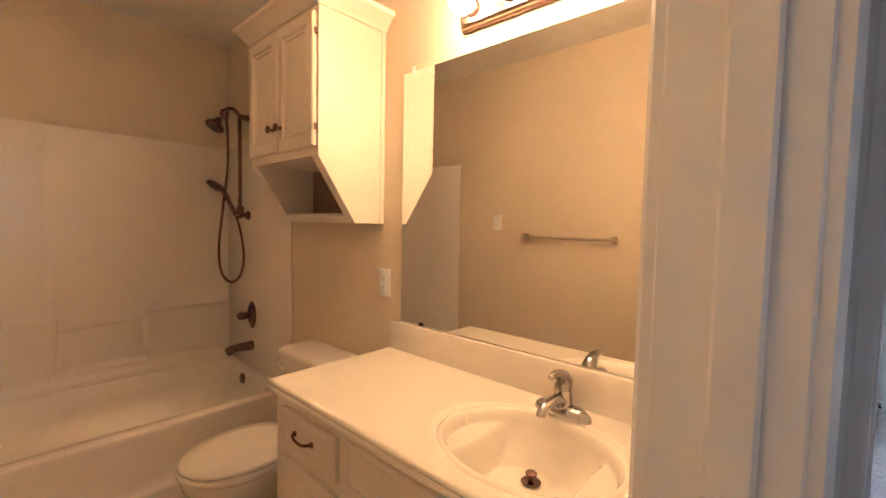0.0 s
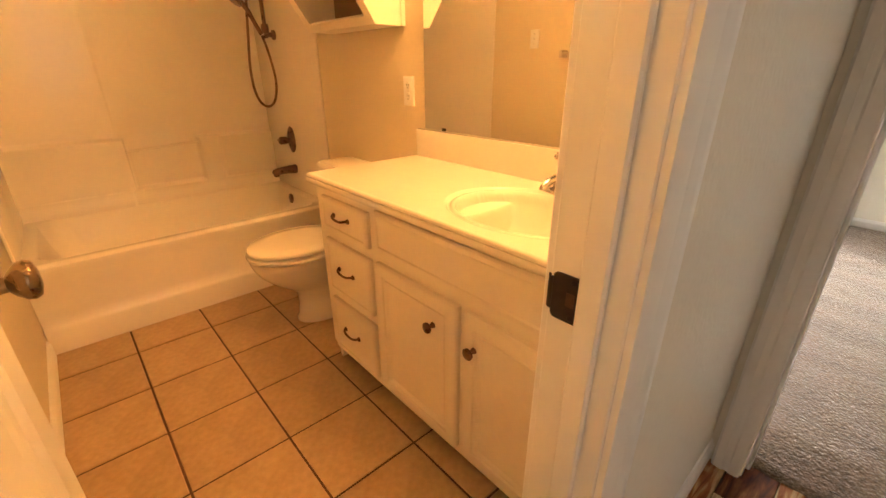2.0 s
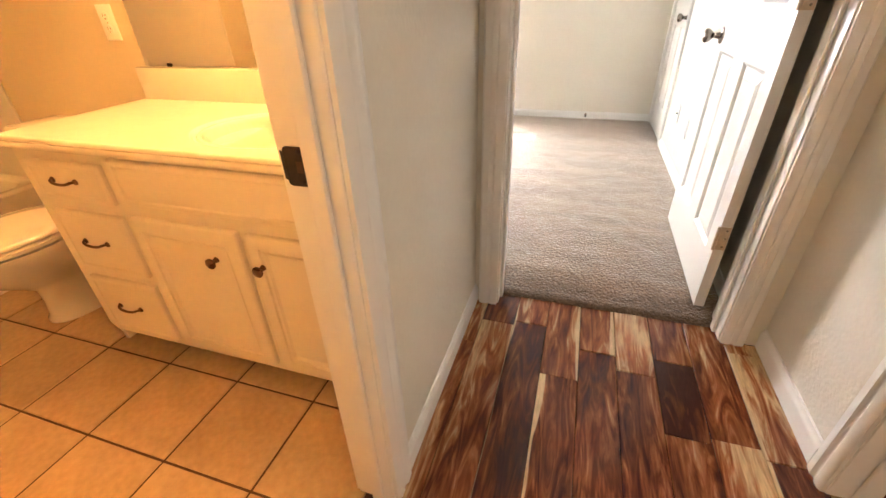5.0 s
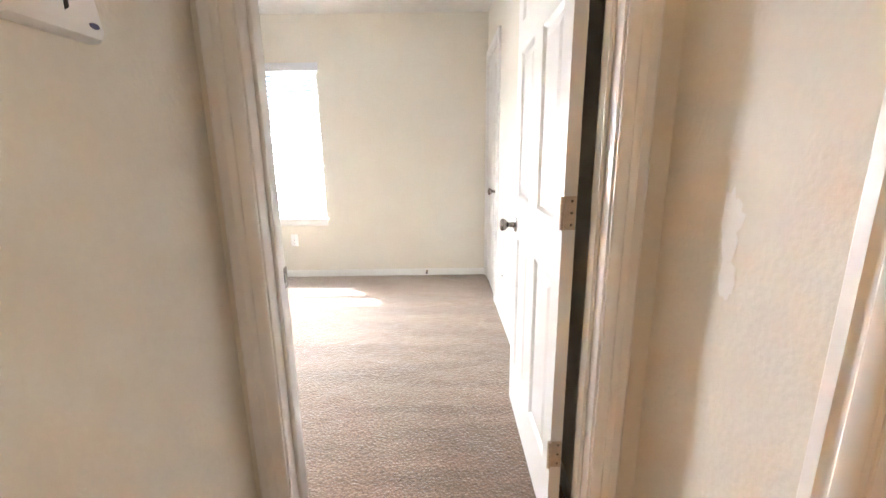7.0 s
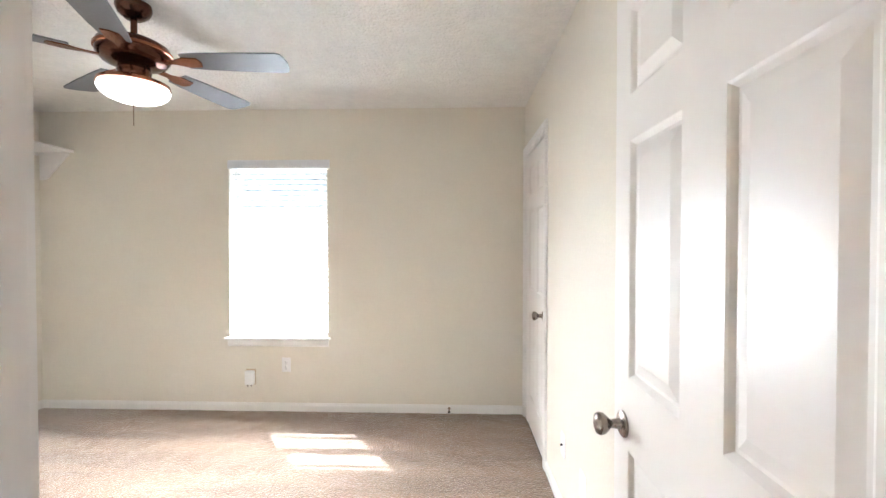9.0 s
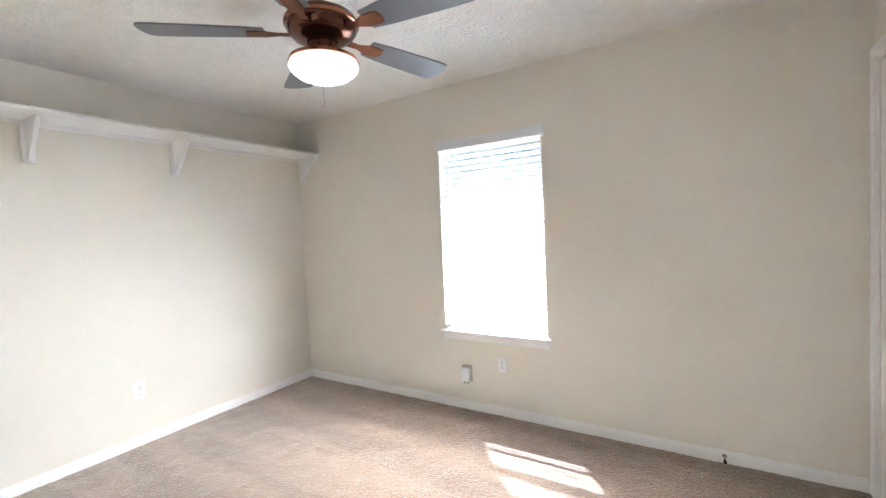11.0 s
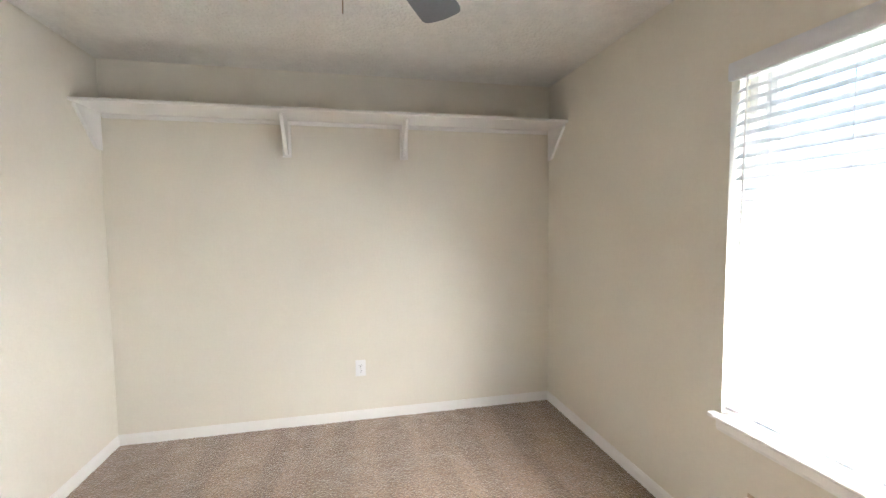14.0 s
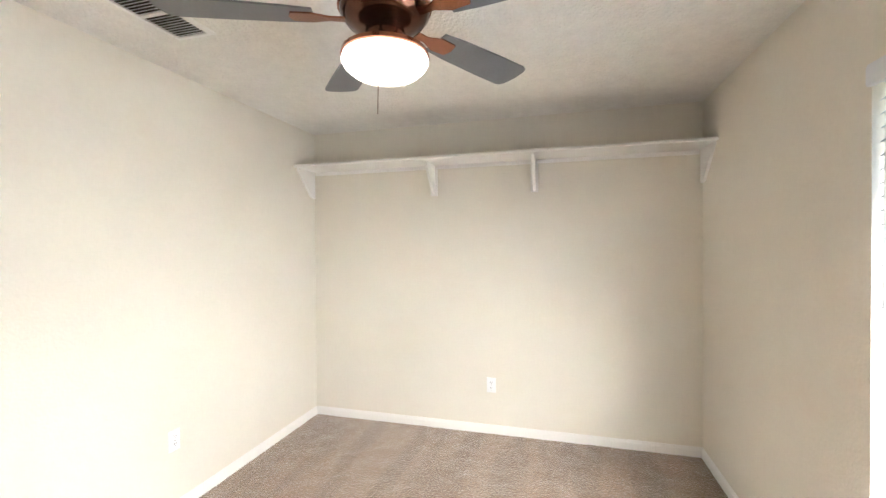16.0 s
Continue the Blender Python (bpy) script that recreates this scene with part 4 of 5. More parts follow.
part("pedestal", rings([oval(0, -0.335, 0.100, 0.165, 0.0), oval(0, -0.335, 0.100, 0.165, 0.015), oval(0, -0.335, 0.090, 0.152, 0.035), oval(0, -0.335, 0.084, 0.145, 0.10), oval(0, -0.34, 0.084, 0.146, 0.165), oval(0, -0.365, 0.098, 0.168, 0.20), oval(0, -0.40, 0.135, 0.200, 0.25), oval(0, -0.425, 0.163, 0.222, 0.30), oval(0, -0.437, 0.179, 0.234, 0.345), oval(0, -0.44, 0.184, 0.238, 0.37), oval(0, -0.44, 0.184, 0.238, 0.385), oval(0, -0.44, 0.17, 0.225, 0.392)]), PORCELAIN, to, smooth=60)
part("tank_neck", box(-0.13, 0.13, -0.30, -0.02, 0.25, 0.40, 0.04, seg=3), PORCELAIN, to, smooth=50)
part("seat", rings([oval(0, -0.445, 0.178, 0.232, 0.392), oval(0, -0.445, 0.188, 0.242, 0.396), oval(0, -0.445, 0.188, 0.242, 0.408), oval(0, -0.445, 0.18, 0.235, 0.413)]), PORCELAIN, to, smooth=40)
part("lid", rings([oval(0, -0.443, 0.160, 0.214, 0.412), oval(0, -0.443, 0.160, 0.214, 0.421), oval(0, -0.443, 0.183, 0.237, 0.421), oval(0, -0.443, 0.185, 0.239, 0.424), oval(0, -0.443, 0.184, 0.238, 0.433), oval(0, -0.443, 0.176, 0.230, 0.440), oval(0, -0.443, 0.12, 0.16, 0.445), oval(0, -0.443, 0.02, 0.03, 0.4465)]), PORCELAIN, to, smooth=50)
for dx in (-0.075, 0.075):
    part("lid_hinge", box(dx - 0.018, dx + 0.018, -0.225, -0.195, 0.40, 0.43, 0.006, seg=2), PORCELAIN, to, smooth=40)
part("tank", rings([[(sx * w, yy, z) for sx, yy in ((-1, -0.005), (-1, -d + 0.02), (-0.93, -d), (0.93, -d), (1, -d + 0.02), (1, -0.005))] for w, d, z in ((0.195, 0.165, 0.395), (0.205, 0.175, 0.42), (0.218, 0.185, 0.70), (0.220, 0.186, 0.722))]), PORCELAIN, to, smooth=40)
part("tank_lid", rings([[(sx * w, yy, z) for sx, yy in ((-1, -0.002), (-1, -d + 0.03), (-0.9, -d), (0.9, -d), (1, -d + 0.03), (1, -0.002))] for w, d, z in ((0.222, 0.190, 0.7225), (0.232, 0.200, 0.728), (0.232, 0.200, 0.744), (0.226, 0.194, 0.753), (0.20, 0.17, 0.757))]), PORCELAIN, to, smooth=40)
hl = part("flush_lever", tube([(-0.232, -0.165, 0.672), (-0.240, -0.195, 0.674), (-0.205, -0.205, 0.672), (-0.15, -0.206, 0.668)], [0.007, 0.008, 0.008, 0.009], 10), PORCELAIN, to, "almond flush lever", 50)
for sx in (-1, 1):
    part("bolt_cap", lathe([(0.013, 0.0), (0.013, 0.014), (0.008, 0.024), (0, 0.026)], Matrix.Translation((sx * 0.098, -0.30, 0.018)), 14), PORCELAIN, to, smooth=50)

# ---- bathtub and surround ----
tb = thing("bathtub", ((TUBX + BATHX) / 2, (BY0 + BY1) / 2, 0), "almond acrylic bathtub with a smooth apron", "bathtub")
tbv = Vector(tb.matrix_world.translation)
HXT, HYT = (TUBX - BATHX) / 2, (BY1 - BY0) / 2


RIM = 0.398
part("apron", rings([[(HXT + dx, sy * (HYT - 0.003), z) for dx, z in ((-0.03, -0.003), (0.006, -0.003), (0.008, 0.105), (0.004, 0.122), (-0.003, 0.132), (0.0, 0.17), (0.004, RIM - 0.035), (0.010, RIM - 0.020), (0.008, RIM - 0.006), (-0.004, RIM), (-0.03, RIM))] for sy in (-1, 1)]), ACRYLIC, tb, smooth=50)
part("basin", rings([rrect(HXT - 0.0295, HYT - 0.003, 0.004, RIM - 0.0), rrect(HXT - 0.062, HYT - 0.055, 0.10, RIM), rrect(HXT - 0.072, HYT - 0.065, 0.11, RIM - 0.012), rrect(HXT - 0.085, HYT - 0.085, 0.12, RIM - 0.10), rrect(HXT - 0.12, HYT - 0.14, 0.13, 0.14), rrect(HXT - 0.17, HYT - 0.22, 0.12, 0.10)], cap0=False), ACRYLIC, tb, smooth=60)
ov = part("overflow_plate", lathe([(0, 0), (0.036, 0), (0.036, 0.005), (0.030, 0.009), (0, 0.010)], Matrix.Translation((-2.545 - tbv.x, 1.128 - tbv.y, 0.342)) @ R90X, 24), BRONZE, tb, "dark bronze overflow plate", 40)
part("screw", lathe([(0, 0.009), (0.005, 0.009), (0.004, 0.012), (0, 0.012)], Matrix.Translation((-2.545 - tbv.x, 1.128 - tbv.y, 0.342)) @ R90X, 10), BRONZE, ov)

su = thing("tub_surround", (BATHX, (BY0 + BY1) / 2, RIM), "almond moulded tub surround with soap ledges", "tub surround")
suv = Vector(su.matrix_world.translation)


def spart(name, bm, smooth=40):
    bmesh.ops.translate(bm, vec=-suv, verts=bm.verts)
    return part(name, bm, ACRYLIC, su, smooth=smooth)


STOP = 1.768
spart("end_sheet", box(BATHX + 0.02, -2.072, BY1 - 0.014, BY1 - 0.002, RIM + 0.001, STOP, 0.004, seg=2))
spart("end_sheet", box(BATHX + 0.02, -2.072, BY0 + 0.002, BY0 + 0.014, RIM + 0.001, STOP, 0.004, seg=2))
spart("end_sheet", box(-2.083, -2.072, BY1 - 0.013, BY1 - 0.002, 0.004, RIM - 0.002, 0.003))


def back_relief(y, z):
    """How far the moulded back stands off the wall: a flat sheet, a lapped strip, a soap niche between two blocks."""
    lap = 0.014 + 0.004 * ease(0.313, 0.309, y)
    right = ease(0.710, 0.732, y) * ease(0.768, 0.745, z) * (0.028 + 0.012 * ease(0.858, 0.836, y))
    left = ease(0.345, 0.325, y) * ease(0.790, 0.765, z) * 0.036
    ledge = ease(0.498, 0.476, z) * 0.040
    low = ease(0.47, 0.41, z) * 0.012
    return lap + max(right, left, ledge) + low


bm = bmesh.new()
ny, nz = 240, 170
yy = [BY0 + 0.003 + (BY1 - BY0 - 0.006) * i / ny for i in range(ny + 1)]
zz = [RIM - 0.02 + (0.84 - RIM + 0.02) * k / (nz - 6) for k in range(nz - 5)] + [0.84 + (STOP - 0.84) * k / 6 for k in range(1, 7)]
gr = [[bm.verts.new((BATHX + back_relief(y, z), y, z)) for y in yy] for z in zz]
gr.append([bm.verts.new((BATHX + 0.001, y, STOP)) for y in yy])
for a, b in zip(gr, gr[1:]):
    for i in range(ny):
        bm.faces.new((a[i], a[i + 1], b[i + 1], b[i]))
spart("back_sheet", bm, 50)
spart("niche_bar", tube([(BATHX + 0.045, 0.335, 0.706), (BATHX + 0.045, 0.72, 0.728)], 0.007, 10))

FX = -2.545
vt = thing("tub_valve", (FX, BY1 - 0.014, 0.728), "dark bronze shower valve with a lever knob", "tub valve")
part("escutcheon", lathe([(0, 0), (0.066, 0), (0.066, 0.004), (0.055, 0.012), (0.030, 0.018), (0, 0.018)], R90X @ Matrix.Diagonal((0.82, 1.25, 1, 1)), 32), BRONZE, vt, smooth=40)
part("lever_knob", lathe([(0.016, 0.015), (0.018, 0.03), (0.024, 0.045), (0.024, 0.075), (0.016, 0.085), (0, 0.086)], R90X.copy(), 20), BRONZE, vt, smooth=40)
part("lever", tube([(0, -0.065, 0), (-0.02, -0.072, 0.0), (-0.055, -0.070, -0.004)], [0.008, 0.008, 0.006], 10), BRONZE, vt, smooth=50)
sp = thing("tub_spout", (FX, BY1 - 0.014, 0.538), "dark bronze tub spout", "tub spout")
part("spout_body", tube(curve([(0, 0, 0.0), (0, -0.05, 0.002), (0, -0.10, 0.0), (0, -0.135, -0.006), (0, -0.150, -0.018)], 4), [0.030, 0.029, 0.028, 0.027, 0.026, 0.025, 0.025, 0.024, 0.024, 0.024, 0.024, 0.023, 0.023, 0.022, 0.020, 0.018, 0.014], 16), BRONZE, sp, smooth=60)
part("spout_mouth", box(-0.016, 0.016, -0.150, -0.118, -0.034, -0.012, 0.006, seg=2), BRONZE, sp, smooth=40)

sh = thing("shower_set", (FX - 0.045, BY1 - 0.014, 1.335), "dark bronze rail shower with a hand shower and looped hose", "shower")
part("slide_rail", tube([(0, -0.05, -0.02), (0, -0.05, 0.60)], 0.011, 14), BRONZE, sh, smooth=60)
part("wall_flange", lathe([(0, 0), (0.028, 0), (0.026, 0.010), (0.014, 0.016), (0.012, 0.05), (0, 0.05)], R90X.copy(), 18), BRONZE, sh, smooth=50)
part("top_bracket", lathe([(0, 0), (0.020, 0), (0.016, 0.02), (0.014, 0.05), (0, 0.05)], Matrix.Translation((0, 0, 0.585)) @ R90X, 16), BRONZE, sh, smooth=50)
part("shower_arm", tube(curve([(0, -0.05, 0.59), (0, -0.085, 0.622), (0, -0.125, 0.610), (0, -0.155, 0.575)], 5), 0.011, 12), BRONZE, sh, smooth=60)
hm = Matrix.Translation((0, -0.165, 0.545)) @ Matrix.Rotation(radians(150), 4, "X")
h = part("shower_head", lathe([(0.012, -0.01), (0.018, 0.005), (0.022, 0.016), (0.042, 0.032), (0.052, 0.044), (0.052, 0.054), (0.047, 0.060), (0, 0.060)], hm, 26), BRONZE, sh, smooth=40)
part("diverter", lathe([(0.02, -0.028), (0.022, 0.0), (0.02, 0.02), (0, 0.022)], Matrix.Translation((0, -0.135, 0.585)), 16), BRONZE, sh, smooth=50)
part("slider", lathe([(0.020, -0.025), (0.022, 0.0), (0.020, 0.025), (0, 0.025)], Matrix.Translation((0, -0.05, 0.03)), 16), BRONZE, sh, smooth=50)
hd = tube(curve([(0, -0.075, 0.0), (0, -0.105, 0.06), (0, -0.140, 0.130), (0, -0.175, 0.170)], 5), [0.012] * 8 + [0.014] * 8, 12)
hs = part("hand_shower", hd, BRONZE, sh, smooth=60)
part("spray_face", lathe([(0.014, -0.008), (0.038, 0.004), (0.044, 0.014), (0.042, 0.022), (0, 0.023)], Matrix.Translation((0, -0.188, 0.176)) @ Matrix.Rotation(radians(140), 4, "X"), 22), BRONZE, hs, smooth=40)
part("hose", tube(curve([(0, -0.125, 0.560), (0, -0.118, 0.46), (0, -0.120, 0.28), (0, -0.150, 0.02), (0, -0.172, -0.20), (0, -0.158, -0.34), (0, -0.110, -0.400), (0, -0.055, -0.370), (0, -0.030, -0.26), (0, -0.045, -0.12), (0, -0.072, -0.005)], 6), 0.0075, 10), BRONZE, sh, "flexible dark metal hose", 60)

tw = thing("towel_bar", (-1.175, BY0 + 0.001, 1.232), "brushed metal towel bar on the bathroom wall", "towel bar", rz=180)
part("bar", tube([(-0.295, -0.055, 0), (0.295, -0.055, 0)], 0.009, 12), TOWELBAR, tw, smooth=60)
for sx in (-0.295, 0.295):
    part("post", box(sx - 0.012, sx + 0.012, -0.066, 0, -0.022, 0.022, 0.005, seg=2), TOWELBAR, tw, smooth=40)

# ---- bedroom window with its blind ----
win = thing("window_1", ((WX0 + WX1) / 2, RY1 + 0.10, WZ0), "white double-hung window behind the blind", "window", kind="structure")
wv = Vector(win.matrix_world.translation)
VINYL = PLASTIC


def wpart(name, bm, mat, parent=None, label=""):
    bmesh.ops.translate(bm, vec=-wv, verts=bm.verts)
    return part(name, bm, mat, parent or win, label)


GY = RY1 + 0.115
bm = box(WX0 + 0.001, WX0 + 0.035, GY - 0.025, GY + 0.04, WZ0, WZ1)
box(WX1 - 0.035, WX1 - 0.001, GY - 0.025, GY + 0.04, WZ0, WZ1, bm=bm)
box(WX0 + 0.035, WX1 - 0.035, GY - 0.025, GY + 0.04, WZ0, WZ0 + 0.03, bm=bm)
box(WX0 + 0.035, WX1 - 0.035, GY - 0.025, GY + 0.04, WZ1 - 0.03, WZ1, bm=bm)
wpart("window_frame", bm, VINYL)
MEET = 1.330
for nm, z0, z1, y in (("lower_sash", WZ0 + 0.03, MEET + 0.025, GY - 0.012), ("upper_sash", MEET - 0.025, WZ1 - 0.03, GY + 0.018)):
    bm = box(WX0 + 0.035, WX0 + 0.075, y, y + 0.026, z0, z1)
    box(WX1 - 0.075, WX1 - 0.035, y, y + 0.026, z0, z1, bm=bm)
    box(WX0 + 0.075, WX1 - 0.075, y, y + 0.026, z0, z0 + 0.04, bm=bm)
    box(WX0 + 0.075, WX1 - 0.075, y, y + 0.026, z1 - 0.04, z1, bm=bm)
    s = wpart(nm, bm, VINYL)
    p = wpart("pane", box(WX0 + 0.075, WX1 - 0.075, y + 0.011, y + 0.014, z0 + 0.04, z1 - 0.04), GLASS, s, "clear glass pane")
    p.visible_shadow = False
    wpart("grille_bar", box(WX0 + 0.075, WX1 - 0.075, y + 0.015, y + 0.023, (z0 + z1) / 2 - 0.009, (z0 + z1) / 2 + 0.009), VINYL, s)
wpart("window_stool", rings([[(x, y, z) for y, z in ((RY1 + 0.09, WZ0 - 0.02), (RY1 - 0.036, WZ0 - 0.02), (RY1 - 0.042, WZ0 - 0.014), (RY1 - 0.042, WZ0 - 0.006), (RY1 - 0.036, WZ0 - 0.0005), (RY1 + 0.09, WZ0 - 0.0005))] for x in (WX0 + 0.001, WX1 - 0.001)]), TRIM)
for xa, xb in ((WX0 - 0.032, WX0 + 0.0005), (WX1 - 0.0005, WX1 + 0.026)):
    wpart("stool_horn", box(xa, xb, RY1 - 0.042, RY1 - 0.001, WZ0 - 0.02, WZ0 - 0.0008, 0.004), TRIM)
wpart("apron", rings([[(x, RY1 - d, z) for d, z in ((0.001, WZ0 - 0.021), (0.016, WZ0 - 0.021), (0.014, WZ0 - 0.06), (0.008, WZ0 - 0.075), (0.001, WZ0 - 0.078))] for x in (WX0 - 0.012, WX1 + 0.008)]), TRIM)

bl = thing("window_blind", ((WX0 + WX1) / 2, RY1 + 0.030, WZ0), "white two-inch slat blind lowered over the window", "blind")
BW = (WX1 - WX0) / 2 - 0.008
BH = WZ1 - WZ0
part("valance", rings([[(x, -d, z) for d, z in ((0.026, BH - 0.062), (0.041, BH - 0.062), (0.044, BH - 0.056), (0.044, BH - 0.008), (0.040, BH + 0.006), (0.026, BH + 0.006))] for x in (-BW - 0.012, BW + 0.03)]), SLAT, bl, smooth=30)
part("head_rail", box(-BW, BW, -0.024, 0.028, BH - 0.055, BH - 0.004), SLAT, bl)
part("bottom_rail", box(-BW, BW, -0.025, 0.025, 0.018, 0.036, 0.005, seg=2), SLAT, bl, smooth=40)
tilt = radians(39)
sec = [(-0.0195, -0.0005), (-0.010, 0.0006), (0.0, 0.0010), (0.010, 0.0006), (0.0195, -0.0005), (0.0195, 0.0006), (0.010, 0.0018), (0.0, 0.0022), (-0.010, 0.0018), (-0.0195, 0.0006)]
turned = [(y * math.cos(tilt) - z * math.sin(tilt), y * math.sin(tilt) + z * math.cos(tilt)) for y, z in sec]
slat = part("slat", rings([[(x, y, z) for y, z in turned] for x in (-BW + 0.002, BW - 0.002)]), SLAT, bl, smooth=40)
slat.location = (0, 0, 0.068)
SP = 0.0425
count = int((BH - 0.075 - 0.068) / SP)
for k in range(1, count + 1):
    s = slat.copy()
    scene.collection.objects.link(s)
    s.location = (0, 0.0006 * math.sin(k * 2.1), 0.068 + SP * k)
    s.rotation_euler = (radians(1.2 * math.sin(k * 1.7)), 0, 0)
for dx in (-0.24, 0.02, 0.27):
    for dy in (-0.024, 0.024):
        part("ladder_cord", tube([(dx, dy, 0.03), (dx, dy, BH - 0.05)], 0.0012, 6), SLAT, bl)
part("tilt_wand", tube([(-BW + 0.062, -0.034, BH - 0.06), (-BW + 0.060, -0.036, BH - 0.40), (-BW + 0.058, -0.036, BH - 0.74)], [0.003, 0.0042, 0.005], 8), PLASTIC, bl, "clear grey tilt wand", 50)

# ---- long closet shelf ----
se = thing("wall_shelf", (RX0, (RY0 + RY1) / 2, 2.10), "long white painted wall shelf on wooden brackets", "shelf")
SL = (RY1 - RY0) / 2 - 0.002
part("shelf_board", box(0.002, 0.295, -SL, SL, 0.012, 0.031, 0.003), TRIM, se)
part("wall_cleat", box(0.002, 0.020, -SL + 0.02, SL - 0.02, -0.014, 0.0115, 0.002), TRIM, se)
bk = [(0.0205, 0.0115), (0.235, 0.0115), (0.235, -0.002), (0.050, -0.205), (0.0205, -0.215)]
for y in (2.515, 3.290):
    yy = y - (RY0 + RY1) / 2
    b = part("bracket", prism([(u, v) for u, v in bk], "y", yy - 0.010, yy + 0.010), TRIM, se)
    part("bracket_back", box(0.002, 0.0204, yy - 0.028, yy + 0.028, -0.225, -0.015, 0.002), TRIM, b)
for sy in (-1, 1):
    part("end_bracket", prism([(0.0205, 0.0115), (0.255, 0.0115), (0.255, -0.004), (0.075, -0.200), (0.0205, -0.210)], "y", sy * SL, sy * (SL - 0.018)), TRIM, se)

# ---- ceiling fan ----
fn = thing("ceiling_fan", (-0.985, 2.935, CEIL), "bronze ceiling fan with grey blades and a lit glass bowl", "ceiling fan")
part("canopy", lathe([(0.0, -0.001), (0.068, -0.001), (0.070, -0.02), (0.060, -0.045), (0.035, -0.065), (0, -0.066)], Matrix(), 28), FANBRONZE, fn, smooth=50)
part("down_rod", tube([(0, 0, -0.06), (0, 0, -0.16)], 0.013, 12), FANBRONZE, fn, smooth=60)
part("motor_housing", lathe([(0, -0.145), (0.05, -0.15), (0.10, -0.165), (0.135, -0.185), (0.142, -0.21), (0.138, -0.235), (0.118, -0.26), (0.080, -0.275), (0, -0.278)], Matrix(), 36), FANBRONZE, fn, smooth=50)
part("motor_band", lathe([(0.140, -0.200), (0.146, -0.204), (0.146, -0.216), (0.140, -0.220)], Matrix(), 36), COPPER, fn, "copper band", 50)
part("switch_housing", lathe([(0, -0.275), (0.060, -0.276), (0.065, -0.30), (0.060, -0.325), (0, -0.33)], Matrix(), 28), FANBRONZE, fn, smooth=50)
part("bowl_ring", lathe([(0, -0.326), (0.095, -0.332), (0.134, -0.348), (0.138, -0.362), (0.128, -0.366), (0, -0.366)], Matrix(), 36), COPPER, fn, "copper bowl ring", 50)
part("glass_bowl", lathe([(0.0, -0.364), (0.132, -0.364), (0.136, -0.378), (0.128, -0.394), (0.106, -0.413), (0.068, -0.428), (0.030, -0.435), (0, -0.436)], Matrix(), 40), BOWL, fn, "lit frosted glass bowl", 60)
part("pull_chain", tube([(0.01, -0.02, -0.434), (0.012, -0.022, -0.54)], 0.0014, 6), BRASS, fn, "thin brass pull chain")
for k in range(5):
    a = radians(5 + 72 * k)
    m = Matrix.Rotation(a, 4, "Z") @ Matrix.Translation((0, 0, -0.245)) @ Matrix.Rotation(radians(-9), 4, "X")
    out = [(0.215, 0.052), (0.30, 0.062), (0.50, 0.072), (0.63, 0.075), (0.650, 0.068), (0.660, 0.050), (0.667, 0.0), (0.660, -0.050), (0.650, -0.068), (0.63, -0.075), (0.50, -0.072), (0.30, -0.062), (0.215, -0.052)]
    part("blade", rings([[m @ Vector((u, v, z)) for u, v in out] for z in (-0.003, 0.003)]), BLADE, fn)
    br = part("blade_iron", rings([[m @ Vector((u, v, z)) for u, v in ((0.10, 0.018), (0.17, 0.014), (0.22, 0.035), (0.28, 0.032), (0.29, 0.0), (0.28, -0.032), (0.22, -0.035), (0.17, -0.014), (0.10, -0.018))] for z in (-0.009, -0.0035)]), COPPER, fn, "copper blade iron")

# ---- ceiling register ----
vn = thing("ceiling_vent", (-1.10, 1.885, CEIL - 0.0005), "white metal ceiling air register with dark louvers", "vent")
part("frame", rings([rrect(0.205, 0.105, 0.004, 0.0, n=1), rrect(0.205, 0.105, 0.004, -0.003, n=1), rrect(0.185, 0.085, 0.004, -0.009, n=1), rrect(0.178, 0.078, 0.004, -0.009, n=1), rrect(0.178, 0.078, 0.004, -0.001, n=1)], cap0=False, cap1=False), TRIM, vn)
part("dark_throat", box(-0.179, 0.179, -0.079, 0.079, -0.0016, -0.0006), DARK, vn, "dark duct throat")
part("divider", box(-0.009, 0.009, -0.078, 0.078, -0.0085, -0.002), TRIM, vn)
for k in range(20):
    x = -0.170 + 0.0172 * k + (0.008 if k > 9 else 0)
    part("louver", prism([(x, -0.002), (x + 0.0055, -0.0085), (x + 0.007, -0.0085), (x + 0.0015, -0.002)], "y", -0.078, 0.078), TRIM, vn)

# ---- pieces of the floors ----
structure("floor_grout", box(-2.085, BX + 0.035, BY0, BY1, -0.019, -0.0035), GROUT, "dark grout bed under the bathroom tiles", "floor")
fl_t = thing("floor_tiles", (-1.1, 0.45, 0), "tan ceramic bathroom floor tiles with dark grout", "tile floor", kind="structure")
TP, GAP = 0.298, 0.0075
mesh_cache = {}


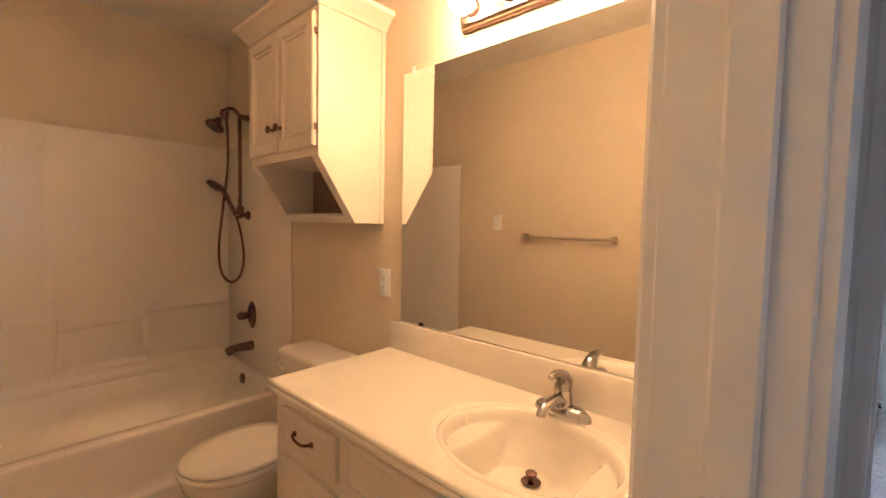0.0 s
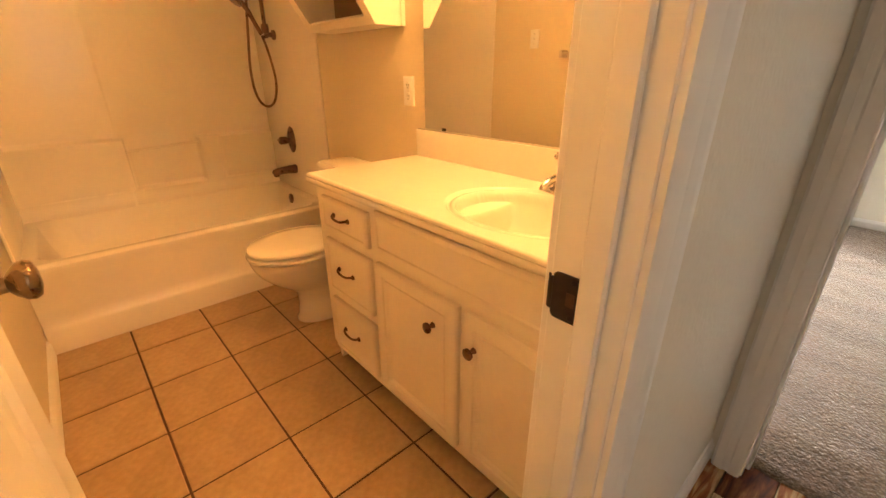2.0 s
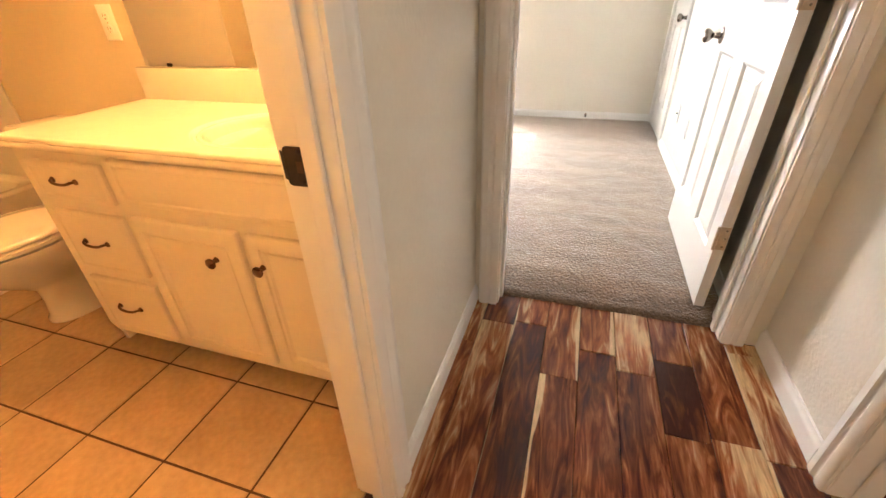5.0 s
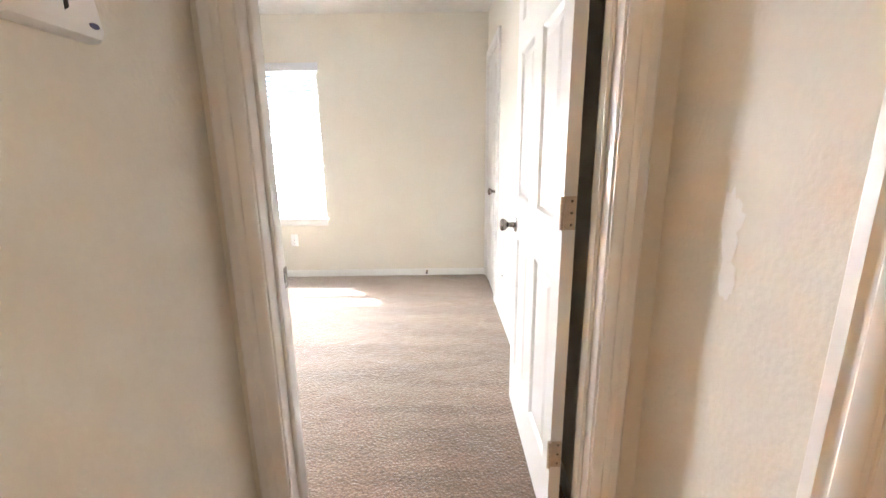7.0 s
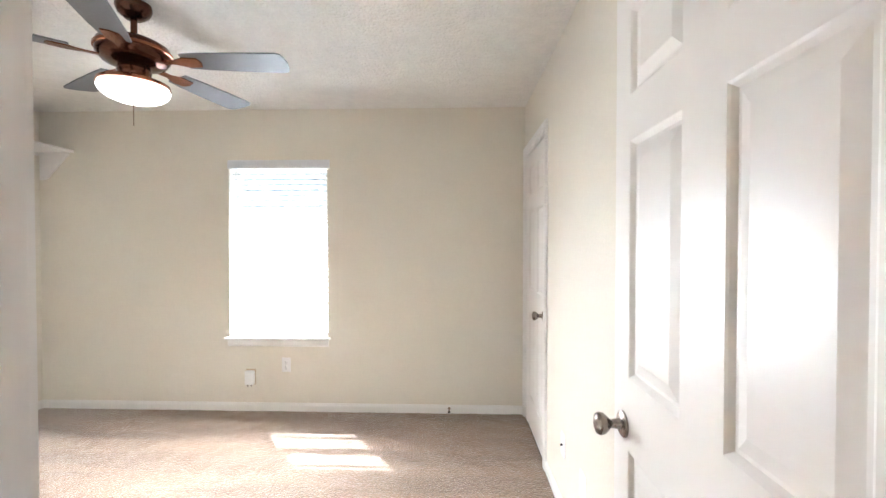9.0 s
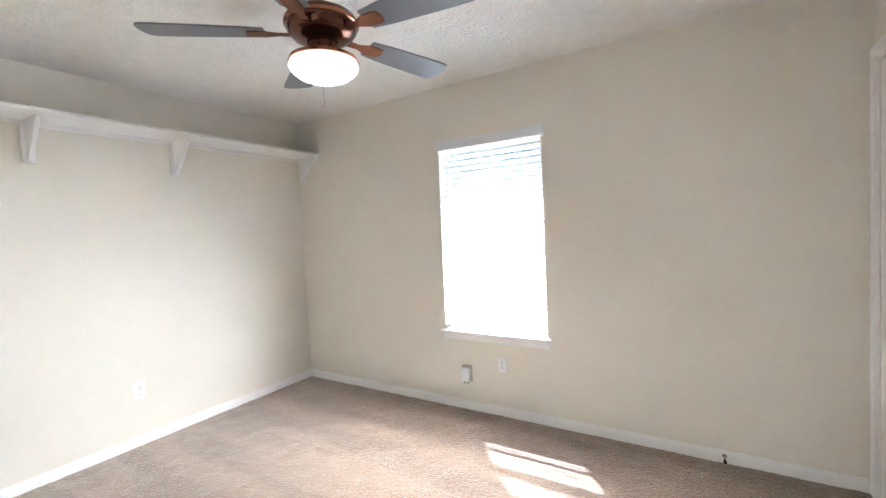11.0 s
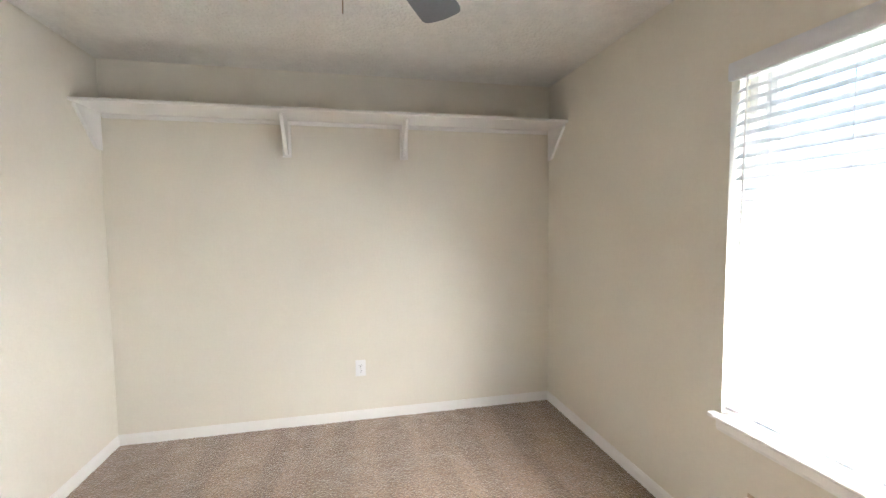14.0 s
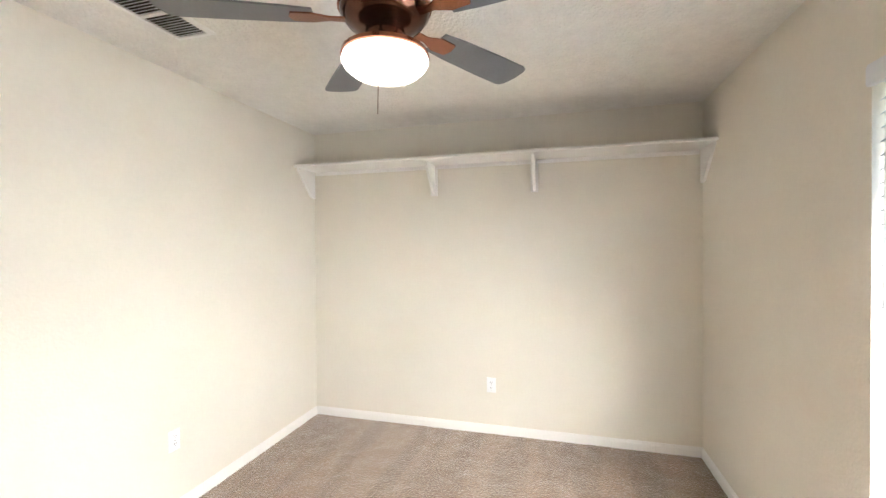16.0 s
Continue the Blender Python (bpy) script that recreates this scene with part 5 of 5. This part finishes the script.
def tile(x0, x1, y0, y1):
    key = (round(x1 - x0, 4), round(y1 - y0, 4))
    if key not in mesh_cache:
        a, b = key[0] / 2, key[1] / 2
        bm = rings([[(-a, -b, -0.008), (a, -b, -0.008), (a, b, -0.008), (-a, b, -0.008)], [(-a, -b, -0.002), (a, -b, -0.002), (a, b, -0.002), (-a, b, -0.002)], [(-a + 0.003, -b + 0.003, 0), (a - 0.003, -b + 0.003, 0), (a - 0.003, b - 0.003, 0), (-a + 0.003, b - 0.003, 0)]])
        bmesh.ops.recalc_face_normals(bm, faces=bm.faces)
        me = bpy.data.meshes.new("tile")
        bm.to_mesh(me)
        bm.free()
        me.materials.append(TILE)
        mesh_cache[key] = me
    ob = new("tile", mesh_cache[key])
    ob.parent = fl_t
    ob.location = ((x0 + x1) / 2 + 1.1, (y0 + y1) / 2 - 0.45, 0.0006 * random.random())


for i in range(-5, 4):
    for j in range(-2, 4):
        xa, xb = -0.961 + TP * i, -0.961 + TP * (i + 1)
        ya, yb = 0.371 + TP * (j - 1), 0.371 + TP * j
        xa, xb, ya, yb = max(xa, -2.081), min(xb, BX + 0.035), max(ya, BY0 + 0.002), min(yb, BY1)
        if xb - xa > 0.03 and yb - ya > 0.03:
            tile(xa + GAP / 2, xb - GAP / 2, ya + GAP / 2, yb - GAP / 2)

fl_w = thing("floor_boards", (0.5, 0.0, 0), "glossy variegated acacia floor boards in the hall", "wood floor", kind="structure")
PW = 0.124
board_cache = {}


def board(x0, x1, y0, y1):
    key = (round(x1 - x0, 3), round((y1 - y0) / 0.02) * 0.02)
    if key not in board_cache:
        a, b, c = key[0] / 2 - 0.0006, (y1 - y0) / 2 - 0.0006, 0.0022
        bm = rings([[(-a, -b, -0.014), (a, -b, -0.014), (a, b, -0.014), (-a, b, -0.014)], [(-a, -b, -c), (a, -b, -c), (a, b, -c), (-a, b, -c)], [(-a + c, -b + c, 0), (a - c, -b + c, 0), (a - c, b - c, 0), (-a + c, b - c, 0)]])
        bmesh.ops.recalc_face_normals(bm, faces=bm.faces)
        me = bpy.data.meshes.new("board")
        bm.to_mesh(me)
        bm.free()
        me.materials.append(WOOD)
        board_cache[key] = me
    ob = new("board", board_cache[key])
    ob.parent = fl_w
    ob.location = ((x0 + x1) / 2 - 0.5, (y0 + y1) / 2, 0.0005 * random.random())


rng = random.Random(11)
k = -1
while True:
    xa = 0.069 + PW * k
    xb = xa + PW
    if xa > 3.3:
        break
    lo = max(xa, BX + 0.037)
    y, ymin = 1.402, (-3.2 if xb < 1.1 else -1.2)
    first = True
    while y > ymin + 0.05 and xb > lo + 0.01:
        ln = (0.10 + 0.5 * rng.random()) if first else rng.choice((0.30, 0.42, 0.56, 0.68, 0.90))
        first = False
        y2 = max(ymin, y - ln)
        board(lo, xb, y2, y if xb < 1.0 else min(y, HY1))
        y = y2
    k += 1
